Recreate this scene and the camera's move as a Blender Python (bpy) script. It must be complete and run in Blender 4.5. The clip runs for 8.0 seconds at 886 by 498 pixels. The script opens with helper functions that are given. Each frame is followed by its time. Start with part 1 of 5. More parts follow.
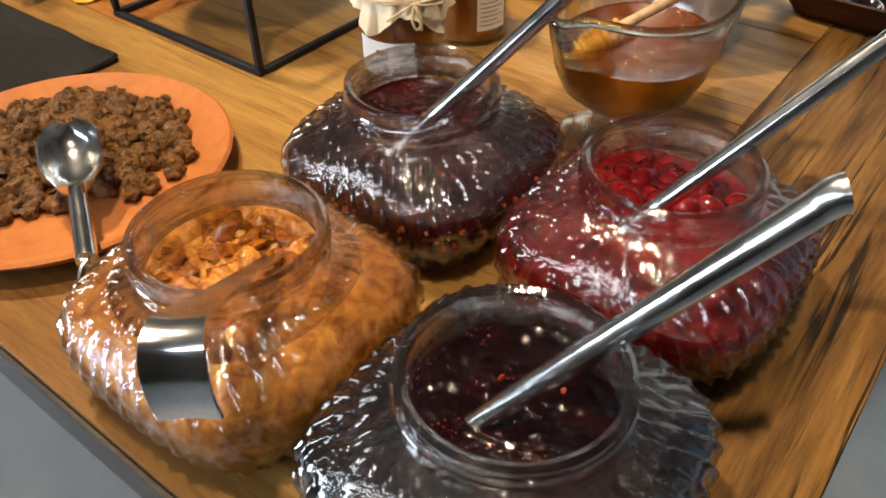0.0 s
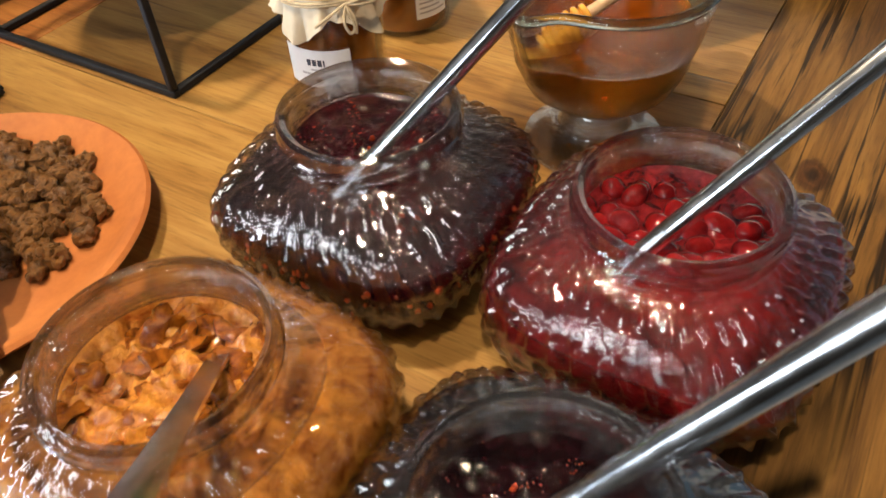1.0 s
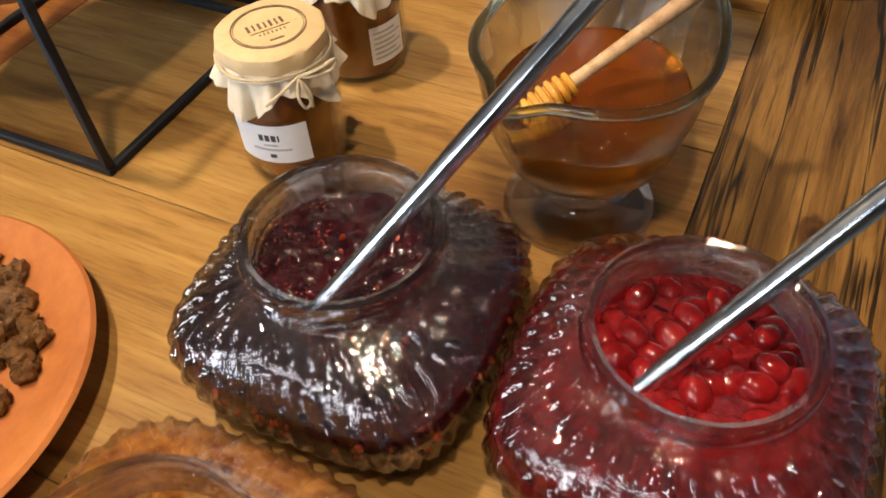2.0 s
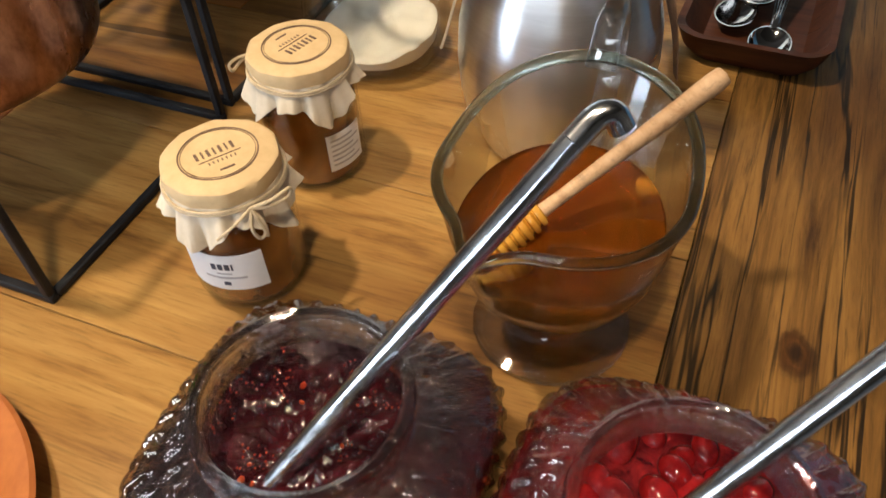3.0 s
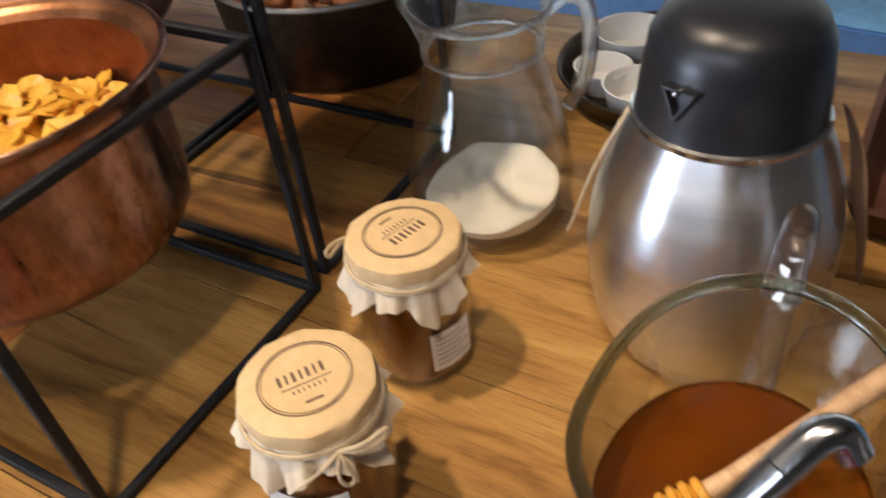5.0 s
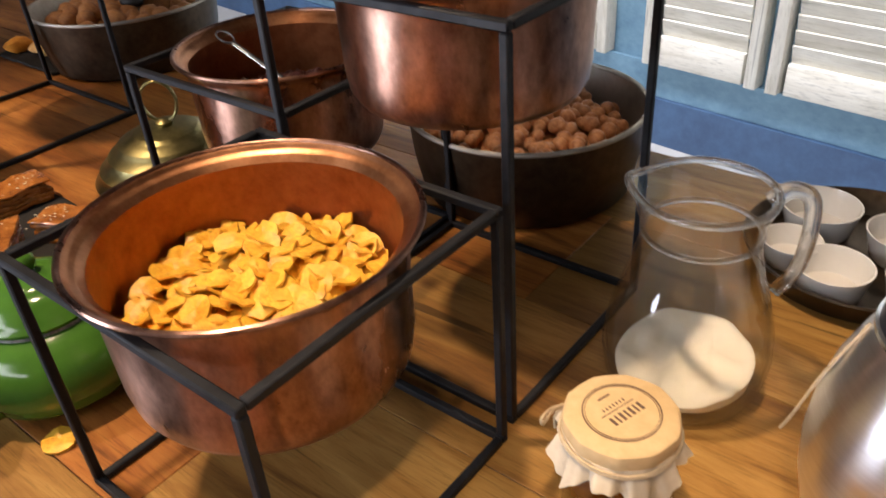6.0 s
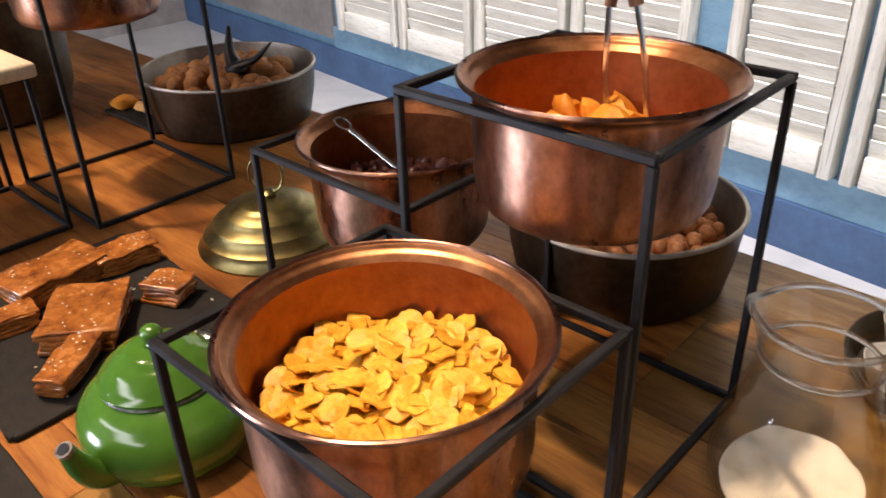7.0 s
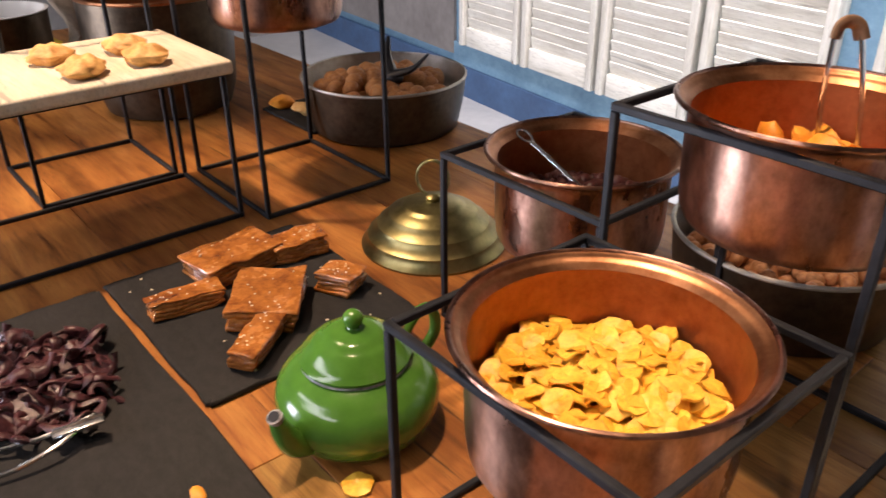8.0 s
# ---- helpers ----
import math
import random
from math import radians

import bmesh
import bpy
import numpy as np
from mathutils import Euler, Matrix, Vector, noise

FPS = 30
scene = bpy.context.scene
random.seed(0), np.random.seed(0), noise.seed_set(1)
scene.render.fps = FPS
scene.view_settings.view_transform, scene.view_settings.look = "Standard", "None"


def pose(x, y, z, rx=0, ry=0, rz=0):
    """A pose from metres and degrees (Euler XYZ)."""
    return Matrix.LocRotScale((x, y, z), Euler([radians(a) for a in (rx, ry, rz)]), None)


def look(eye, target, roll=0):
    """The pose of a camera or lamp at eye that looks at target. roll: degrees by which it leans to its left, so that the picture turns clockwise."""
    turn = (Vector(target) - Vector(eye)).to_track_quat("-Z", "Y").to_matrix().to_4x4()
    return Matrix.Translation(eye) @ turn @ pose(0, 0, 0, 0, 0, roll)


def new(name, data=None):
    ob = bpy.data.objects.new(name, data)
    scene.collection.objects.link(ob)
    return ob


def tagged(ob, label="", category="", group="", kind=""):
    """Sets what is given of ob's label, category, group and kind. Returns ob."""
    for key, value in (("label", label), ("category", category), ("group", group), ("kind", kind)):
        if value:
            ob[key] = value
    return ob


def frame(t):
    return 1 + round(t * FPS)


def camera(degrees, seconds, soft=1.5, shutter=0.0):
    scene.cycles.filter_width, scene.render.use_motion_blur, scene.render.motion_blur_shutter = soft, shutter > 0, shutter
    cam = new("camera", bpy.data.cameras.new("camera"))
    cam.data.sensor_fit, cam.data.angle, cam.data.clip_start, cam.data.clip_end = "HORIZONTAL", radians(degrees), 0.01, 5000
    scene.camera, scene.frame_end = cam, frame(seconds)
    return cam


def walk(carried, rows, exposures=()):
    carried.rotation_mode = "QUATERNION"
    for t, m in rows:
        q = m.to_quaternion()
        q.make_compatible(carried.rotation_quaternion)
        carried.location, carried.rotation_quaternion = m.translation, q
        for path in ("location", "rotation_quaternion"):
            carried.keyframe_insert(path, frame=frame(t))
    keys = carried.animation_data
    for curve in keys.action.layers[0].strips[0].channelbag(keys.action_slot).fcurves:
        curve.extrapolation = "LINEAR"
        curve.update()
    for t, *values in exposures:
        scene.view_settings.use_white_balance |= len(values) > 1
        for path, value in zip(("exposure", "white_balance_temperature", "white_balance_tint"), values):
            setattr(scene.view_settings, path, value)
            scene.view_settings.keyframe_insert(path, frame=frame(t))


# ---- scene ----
# table coordinates: x along the table, y towards the shuttered wall, z = 0 on the table top
cam = camera(58.7, 8.0, shutter=0.3)
PATH = [
    (0, (0.123, 0.07, 0.351), (-0.823, 1.255, -0.954), -1.1),
    (0.5, (0.094, 0.1, 0.349), (-0.762, 1.286, -1.015), -2.7),
    (1, (0.056, 0.142, 0.345), (-0.735, 1.326, -1.06), -4.2),
    (2.3, (-0.017, 0.238, 0.387), (-0.63, 1.398, -1.122), -4.8),
    (2.5, (-0.022, 0.25, 0.393), (-0.628, 1.438, -1.098), -4.6),
    (3, (-0.032, 0.278, 0.399), (-0.607, 1.512, -1.066), -3.7),
    (3.5, (-0.057, 0.316, 0.383), (-0.626, 1.575, -1.063), -3.7),
    (4, (-0.068, 0.356, 0.371), (-0.664, 1.64, -1.042), -4.7),
    (4.5, (-0.077, 0.381, 0.376), (-0.744, 1.671, -1.0), -5.4),
    (5, (-0.095, 0.376, 0.398), (-0.93, 1.647, -0.9), -7.2),
    (5.2, (-0.113, 0.367, 0.409), (-1.018, 1.633, -0.847), -6.8),
    (6.3, (-0.189, 0.339, 0.469), (-1.31, 1.611, -0.59), -3.3),
    (6.5, (-0.199, 0.333, 0.477), (-1.347, 1.602, -0.557), -2.9),
    (7, (-0.217, 0.312, 0.498), (-1.422, 1.571, -0.484), -1.9),
    (7.5, (-0.244, 0.271, 0.507), (-1.524, 1.474, -0.45), -0.9),
    (8, (-0.26, 0.22, 0.507), (-1.622, 1.34, -0.435), -0.4),
]
EXPO = [(0.0, 0.06, 6480, 8), (1.2, 0.0, 6380, 9), (3.5, -0.22, 6120, 10), (5.0, -0.29, 6060, 14), (6.4, -0.02, 6950, 22), (8.0, 0.12, 6900, 26)]
walk(cam, [(t, look(eye, target, roll)) for t, eye, target, roll in PATH], EXPO)

# ---- light ----
world = bpy.data.worlds.new("sky")
scene.world = world
world.use_nodes = True
sky = world.node_tree.nodes.new("ShaderNodeTexSky")
sky.sky_type, sky.sun_disc = "NISHITA", False
sky.sun_elevation, sky.sun_rotation = radians(35), radians(200)
world.node_tree.links.new(sky.outputs[0], world.node_tree.nodes["Background"].inputs[0])
world.node_tree.nodes["Background"].inputs[1].default_value = 0.06


def spot_lamp(eye, target, watts, angle=70, blend=0.6, size=0.03, colour=(1.0, 0.74, 0.46)):
    d = bpy.data.lights.new("spot", "SPOT")
    d.energy, d.spot_size, d.spot_blend, d.shadow_soft_size, d.color = watts, radians(angle), blend, size, colour
    ob = new("spot_lamp", d)
    ob.matrix_world = look(eye, target)
    return ob


def daylight_panel(x, y, z, target, sx, sy, watts, colour):
    d = bpy.data.lights.new("daylight", "AREA")
    d.shape, d.size, d.size_y, d.energy, d.color = "RECTANGLE", sx, sy, watts, colour
    ob = new("added_daylight", d)
    ob.matrix_world = look((x, y, z), target)
    return ob


SPOTS = [((-0.88, 0.42, 1.95), (-0.25, 0.48, 0.0), 172, 44), ((-1.72, 0.20, 1.95), (-1.25, 0.44, 0.1), 215, 34),
         ((-2.15, 0.35, 1.95), (-1.72, 0.58, 0.1), 38, 38), ((0.06, -0.02, 1.95), (-0.14, 0.36, 0.05), 105, 32)]
for eye, target, watts, cone in SPOTS:
    spot_lamp(eye, target, watts, cone, 0.8, 0.06, (1.0, 0.78, 0.53))
# added, unseen daylight: an assumed high strip window and glazed door behind the table's corner, and an assumed roof
# light over the aisle
daylight_panel(-1.4, -2.2, 1.70, (-1.2, 0.4, 0.0), 3.9, 0.38, 52, (0.86, 0.93, 1.0))
daylight_panel(-2.9, -2.2, -0.08, (-2.7, 0.0, -0.1), 1.15, 1.15, 130, (0.74, 0.86, 1.0))
daylight_panel(-1.15, 1.90, 2.03, (-1.15, 2.50, 1.05), 3.2, 0.22, 205, (0.88, 0.94, 1.0))


# ---- materials ----
def shader(name, colour=(0.5, 0.5, 0.5), rough=0.5, metal=0.0):
    m = bpy.data.materials.new(name)
    m.use_nodes = True
    n = m.node_tree.nodes
    b = n["Principled BSDF"]
    b.inputs["Base Color"].default_value = (*colour, 1)
    b.inputs["Roughness"].default_value = rough
    b.inputs["Metallic"].default_value = metal
    return m, n, m.node_tree.links, b


def coords(n, l, scale=(1, 1, 1), vary=False, source="Object"):
    tc, mp = n.new("ShaderNodeTexCoord"), n.new("ShaderNodeMapping")
    mp.inputs["Scale"].default_value = scale
    l.new(tc.outputs[source], mp.inputs["Vector"])
    if vary:
        info, mul = n.new("ShaderNodeObjectInfo"), n.new("ShaderNodeMath")
        mul.operation = "MULTIPLY"
        mul.inputs[1].default_value = 37.0
        l.new(info.outputs["Random"], mul.inputs[0])
        l.new(mul.outputs[0], mp.inputs["Location"])
    return mp.outputs["Vector"]


def noise_tex(n, l, vec, scale, detail=4, rough=0.55, distort=0.0):
    t = n.new("ShaderNodeTexNoise")
    t.inputs["Scale"].default_value, t.inputs["Detail"].default_value = scale, detail
    t.inputs["Roughness"].default_value, t.inputs["Distortion"].default_value = rough, distort
    l.new(vec, t.inputs["Vector"])
    return t.outputs["Fac"]


def ramp(n, l, fac, stops):
    r = n.new("ShaderNodeValToRGB")
    e = r.color_ramp.elements
    while len(e) < len(stops):
        e.new(0.5)
    for k, (p, c) in enumerate(stops):
        e[k].position, e[k].color = p, (*c, 1) if len(c) == 3 else c
    l.new(fac, r.inputs[0])
    return r.outputs["Color"]


def grey(a):
    return (a, a, a)


def mix(n, l, a, b, fac, mode="MIX"):
    k = n.new("ShaderNodeMix")
    k.data_type, k.blend_type = "RGBA", mode
    for s, v in ((k.inputs[0], fac), (k.inputs[6], a), (k.inputs[7], b)):
        if isinstance(v, (int, float)):
            s.default_value = v
        elif isinstance(v, tuple):
            s.default_value = (*v, 1)
        else:
            l.new(v, s)
    return k.outputs[2]


def bump(n, l, b, height, strength=0.3, distance=0.001):
    k = n.new("ShaderNodeBump")
    k.inputs["Strength"].default_value, k.inputs["Distance"].default_value = strength, distance
    l.new(height, k.inputs["Height"])
    l.new(k.outputs[0], b.inputs["Normal"])


def stained(name, dark, light, scale, rough=(0.4, 0.6), metal=0.0, bumps=0.2, distance=0.001, stretch=(1, 1, 1), vary=False, fine=6):
    """A surface whose colour and gloss vary at two scales."""
    m, n, l, b = shader(name, light, rough[0], metal)
    v = coords(n, l, stretch, vary)
    big, small = noise_tex(n, l, v, scale, 5, 0.6), noise_tex(n, l, v, scale * fine, 6, 0.65)
    both = mix(n, l, big, small, 0.4)
    l.new(ramp(n, l, both, [(0.33, dark), (0.66, light)]), b.inputs["Base Color"])
    l.new(ramp(n, l, big, [(0.3, grey(rough[0])), (0.7, grey(rough[1]))]), b.inputs["Roughness"])
    if bumps:
        bump(n, l, b, both, bumps, distance)
    return m


def wood(name, dark, mid, light, cracks=0.5, rough=0.38, along=(1.4, 16, 16), dark_knots=(), patchy=0.85):
    """Oiled timber, its grain along the piece's own x, with dark checks and knots."""
    m, n, l, b = shader(name, mid, rough)
    b.inputs["Specular IOR Level"].default_value = 0.28
    v = coords(n, l, along, True)
    wide = coords(n, l, (1, 2.2, 1), True)
    grain = noise_tex(n, l, v, 3.2, 8, 0.66, 0.5)
    fibre = noise_tex(n, l, coords(n, l, (9, 170, 60), True), 3.0, 4, 0.7)
    tone = noise_tex(n, l, wide, 3.5, 3, 0.5)
    c = ramp(n, l, grain, [(0.28, dark), (0.46, mid), (0.70, light)])
    c = mix(n, l, c, ramp(n, l, fibre, [(0.34, grey(0.34)), (0.48, grey(1.0))]), 0.42, "MULTIPLY")
    c = mix(n, l, c, ramp(n, l, tone, [(0.36, (0.46, 0.38, 0.30)), (0.56, (1, 1, 1))]), patchy, "MULTIPLY")
    split = noise_tex(n, l, coords(n, l, (1.3, 26, 26), True), 2.1, 3, 0.5, 0.6)
    gap = ramp(n, l, split, [(0.685 - 0.010 * cracks, grey(1)), (0.73 - 0.010 * cracks, grey(0.12))])
    if cracks > 1:
        # long wandering splits, broken up here and there, and short fine checks between them
        wander = noise_tex(n, l, coords(n, l, (1.1, 26, 8), True), 1.7, 4, 0.55, 0.35)
        lines = ramp(n, l, wander, [(0.470, grey(1)), (0.492, grey(0.06)), (0.506, grey(0.06)), (0.528, grey(1))])
        broken = noise_tex(n, l, coords(n, l, (1.4, 14, 4), True), 2.2, 3, 0.5)
        gap = mix(n, l, gap, mix(n, l, grey(1.0), lines, ramp(n, l, broken, [(0.44, grey(0)), (0.54, grey(1))])), 0.95, "MULTIPLY")
        checks = noise_tex(n, l, coords(n, l, (4, 95, 40), True), 1.8, 4, 0.6, 0.5)
        gap = mix(n, l, gap, ramp(n, l, checks, [(0.60, grey(1)), (0.70, grey(0.2))]), 0.8, "MULTIPLY")
    c = mix(n, l, c, gap, min(1.0, 0.5 + cracks * 0.5), "MULTIPLY")
    knots = n.new("ShaderNodeTexVoronoi")
    knots.inputs["Scale"].default_value = 5.0
    l.new(coords(n, l, (0.8, 1.3, 1), True), knots.inputs["Vector"])
    c = mix(n, l, c, ramp(n, l, knots.outputs["Distance"], [(0.02, (0.18, 0.10, 0.05)), (0.075, (1, 1, 1))]), 0.85, "MULTIPLY")
    for kx, ky, kr in dark_knots:
        here, bend, far = coords(n, l, (1, 1.6, 0)), n.new("ShaderNodeVectorMath"), n.new("ShaderNodeVectorMath")
        wob, add = noise_tex(n, l, here, 45, 3, 0.6), n.new("ShaderNodeMath")
        far.operation, bend.operation, add.operation = "LENGTH", "SUBTRACT", "MULTIPLY_ADD"
        bend.inputs[1].default_value = (kx, ky * 1.6, 0)
        l.new(here, bend.inputs[0]), l.new(bend.outputs[0], far.inputs[0]), l.new(wob, add.inputs[0])
        add.inputs[1].default_value = kr * 1.4
        l.new(far.outputs["Value"], add.inputs[2])
        size = kr * 1.7
        eye = ramp(n, l, add.outputs[0], [(size * 0.55, (0.08, 0.05, 0.03)), (size * 0.8, (0.55, 0.42, 0.30)), (size, (0.16, 0.10, 0.06)), (size * 1.25, (1, 1, 1))])
        c = mix(n, l, c, eye, 0.95, "MULTIPLY")
    l.new(c, b.inputs["Base Color"])
    l.new(ramp(n, l, tone, [(0.3, grey(rough + 0.14)), (0.7, grey(rough - 0.06))]), b.inputs["Roughness"])
    bump(n, l, b, mix(n, l, grain, gap, 0.6), 0.35, 0.0012)
    return m


def thin_glass(name):
    """Thin blown glass: clear, with mirror gloss that grows at the edges."""
    m, n, l, b = shader(name, (1, 1, 1), 0.0)
    t, g, k = n.new("ShaderNodeBsdfTransparent"), n.new("ShaderNodeBsdfGlossy"), n.new("ShaderNodeMixShader")
    edge, steep = n.new("ShaderNodeLayerWeight"), n.new("ShaderNodeMath")
    t.inputs[0].default_value = (0.985, 0.99, 0.985, 1)
    g.inputs["Roughness"].default_value, edge.inputs["Blend"].default_value = 0.02, 0.5
    steep.operation, steep.inputs[1].default_value = "POWER", 3.4
    gloss = ramp(n, l, steep.outputs[0], [(0.0, grey(0.05)), (1.0, grey(0.60))])
    for a, c in ((edge.outputs["Facing"], steep.inputs[0]), (gloss, k.inputs[0]), (t.outputs[0], k.inputs[1]), (g.outputs[0], k.inputs[2]), (k.outputs[0], n["Material Output"].inputs["Surface"])):
        l.new(a, c)
    return m


def clear_glass(name, tint, straight=0.4, gloss=0.04, ripple=0.0):
    """Solid clear glass: full surface gloss, with part of the light let straight through."""
    m, n, l, b = shader(name, tint, 0.0)
    t, r, g = n.new("ShaderNodeBsdfTransparent"), n.new("ShaderNodeBsdfRefraction"), n.new("ShaderNodeBsdfGlossy")
    inside, outside, edge, steep = n.new("ShaderNodeMixShader"), n.new("ShaderNodeMixShader"), n.new("ShaderNodeLayerWeight"), n.new("ShaderNodeMath")
    t.inputs[0].default_value, r.inputs["Color"].default_value = (*tint, 1), (*tint, 1)
    r.inputs["IOR"].default_value, r.inputs["Roughness"].default_value = 1.40, 0.0
    g.inputs["Roughness"].default_value, edge.inputs["Blend"].default_value = 0.04, 0.5
    steep.operation, steep.inputs[1].default_value = "POWER", 3.6
    inside.inputs[0].default_value = straight
    if ripple:
        wave = n.new("ShaderNodeBump")
        wave.inputs["Strength"].default_value, wave.inputs["Distance"].default_value = ripple, 0.002
        l.new(noise_tex(n, l, coords(n, l), 130, 3, 0.6), wave.inputs["Height"])
        l.new(wave.outputs[0], g.inputs["Normal"]), l.new(wave.outputs[0], r.inputs["Normal"])
    shine = ramp(n, l, steep.outputs[0], [(0.0, grey(gloss)), (1.0, grey(0.9))])
    for a, c in ((edge.outputs["Facing"], steep.inputs[0]), (r.outputs[0], inside.inputs[1]), (t.outputs[0], inside.inputs[2]), (shine, outside.inputs[0]), (inside.outputs[0], outside.inputs[1]), (g.outputs[0], outside.inputs[2]), (outside.outputs[0], n["Material Output"].inputs["Surface"])):
        l.new(a, c)
    return m


def preserve(name, dark, light, scale, rough=0.12, specks=None, through_light=0.0, bumps=0.5, glow=0.0):
    """Glossy wet fruit or syrup, with lumps and seeds."""
    m, n, l, b = shader(name, light, rough)
    v = coords(n, l)
    c = ramp(n, l, noise_tex(n, l, v, scale, 6, 0.65, 0.6), [(0.32, dark), (0.68, light)])
    if specks:
        s = n.new("ShaderNodeTexVoronoi")
        s.inputs["Scale"].default_value = 420
        l.new(v, s.inputs["Vector"])
        pick = noise_tex(n, l, v, 60, 2)
        spots = mix(n, l, ramp(n, l, s.outputs["Distance"], [(0.2, grey(1)), (0.32, grey(0))]), ramp(n, l, pick, [(0.56, grey(0)), (0.62, grey(1))]), 1.0, "MULTIPLY")
        c = mix(n, l, c, specks, spots)
    l.new(c, b.inputs["Base Color"])
    b.inputs["Transmission Weight"].default_value = through_light
    if glow:
        b.inputs["Subsurface Weight"].default_value, b.inputs["Subsurface Scale"].default_value = glow, 0.03
        b.inputs["Subsurface Radius"].default_value = (1.0, 0.45, 0.12)
    b.inputs["Coat Weight"].default_value, b.inputs["Coat Roughness"].default_value = 0.7, 0.03
    bump(n, l, b, noise_tex(n, l, v, scale * 2.5, 5, 0.6), bumps, 0.002)
    return m


OAK = wood("honey oak planks", (0.125, 0.055, 0.014), (0.34, 0.178, 0.048), (0.50, 0.300, 0.092), 0.40, 0.36, (1.6, 14, 14))
RED_OAK = wood("reddish oak planks", (0.105, 0.032, 0.008), (0.40, 0.150, 0.034), (0.58, 0.265, 0.068), 0.7, 0.40, (1.6, 14, 14))
OLD_OAK = wood("weathered cracked oak", (0.045, 0.019, 0.005), (0.165, 0.080, 0.018), (0.31, 0.162, 0.040), 2.2, 0.5, (1.6, 18, 18), ((-0.065, 0.009, 0.015), (-0.19, -0.02, 0.007)))
DARK_BAND = stained("dark table edge", (0.012, 0.010, 0.009), (0.075, 0.062, 0.050), 18, (0.5, 0.75), 0.0, 0.6, 0.002, (0.3, 1, 4))
TRAY_WOOD = wood("red brown tray wood", (0.030, 0.008, 0.004), (0.090, 0.028, 0.010), (0.145, 0.050, 0.019), 0.2, 0.5)
PALE_WOOD = wood("pale maple board", (0.66, 0.54, 0.38), (0.78, 0.68, 0.52), (0.86, 0.80, 0.66), 0.0, 0.45, patchy=0.3)
SHUTTER_WOOD = wood("whitewashed pine", (0.56, 0.53, 0.43), (0.70, 0.67, 0.58), (0.80, 0.78, 0.70), 0.0, 0.6, patchy=0.22)
STICK_WOOD = wood("turned beech", (0.42, 0.24, 0.12), (0.58, 0.37, 0.20), (0.68, 0.46, 0.27), 0.0, 0.5, (6, 40, 40))
BLACK_IRON = stained("black painted iron", (0.006, 0.007, 0.009), (0.020, 0.022, 0.027), 25, (0.38, 0.62), 0.0, 0.25, 0.0008)
COPPER = stained("tinned outside copper", (0.085, 0.036, 0.024), (0.54, 0.31, 0.23), 20, (0.22, 0.42), 1.0, 0.25, 0.0015, (1, 1, 0.55), True)
COPPER_LIP = stained("worn pale copper lip", (0.30, 0.115, 0.050), (0.54, 0.27, 0.14), 30, (0.30, 0.46), 1.0, 0.15, 0.0008)
COPPER_IN = stained("warm copper lining", (0.22, 0.068, 0.024), (0.48, 0.19, 0.08), 16, (0.38, 0.56), 0.85, 0.2, 0.001, (1, 1, 1), True)
TIN_PAN = stained("dull tinned pan", (0.030, 0.021, 0.013), (0.115, 0.086, 0.058), 13, (0.32, 0.55), 0.9, 0.2, 0.001)
TIN_IN = stained("bright tinned lining", (0.26, 0.24, 0.20), (0.50, 0.47, 0.42), 9, (0.35, 0.55), 0.8, 0.15, 0.001)
STEEL = stained("polished steel", (0.60, 0.62, 0.65), (0.82, 0.85, 0.88), 40, (0.12, 0.25), 1.0, 0.10, 0.0005)
SPOON_STEEL = stained("mirror bright steel", (0.36, 0.35, 0.34), (0.52, 0.51, 0.50), 40, (0.05, 0.12), 1.0, 0.05, 0.0004)
BRUSHED = stained("brushed steel", (0.72, 0.72, 0.73), (0.88, 0.89, 0.91), 6, (0.27, 0.36), 1.0, 0.05, 0.0003, (1, 1, 14))
BRASS = stained("old patinated brass", (0.13, 0.115, 0.045), (0.36, 0.31, 0.14), 13, (0.28, 0.46), 1.0, 0.15, 0.0008)
SLATE = stained("black slate", (0.007, 0.007, 0.007), (0.026, 0.024, 0.023), 9, (0.55, 0.8), 0.0, 0.8, 0.003, (1, 2, 1), True)
TERRACOTTA = stained("terracotta", (0.34, 0.098, 0.020), (0.54, 0.185, 0.040), 14, (0.6, 0.8), 0.0, 0.2, 0.0008)
GREEN = stained("green enamel", (0.038, 0.130, 0.016), (0.075, 0.210, 0.030), 7, (0.10, 0.2), 0.0, 0.05, 0.0008)
ENAMEL_EDGE = stained("worn dark enamel edge", (0.02, 0.02, 0.03), (0.5, 0.5, 0.48), 60, (0.25, 0.5))
BLACK_PLASTIC = stained("black moulded plastic", (0.010, 0.011, 0.014), (0.018, 0.019, 0.023), 30, (0.32, 0.4), 0.0, 0.05, 0.0003)
for dull in (SLATE, BLACK_IRON):
    dull.node_tree.nodes["Principled BSDF"].inputs["Specular IOR Level"].default_value = 0.22
RED_PLASTIC = stained("red plastic", (0.55, 0.02, 0.03), (0.65, 0.03, 0.04), 30, (0.35, 0.4))
KRAFT = stained("kraft paper", (0.56, 0.39, 0.19), (0.72, 0.53, 0.29), 22, (0.7, 0.85), 0.0, 0.25, 0.0008)
KRAFT_PALE = stained("pale creased kraft paper", (0.60, 0.50, 0.36), (0.74, 0.65, 0.50), 30, (0.7, 0.85), 0.0, 0.4, 0.0012)
DRY_LEAF = stained("dry brown paper", (0.14, 0.075, 0.035), (0.30, 0.17, 0.09), 30, (0.6, 0.8), 0.0, 0.3, 0.001)
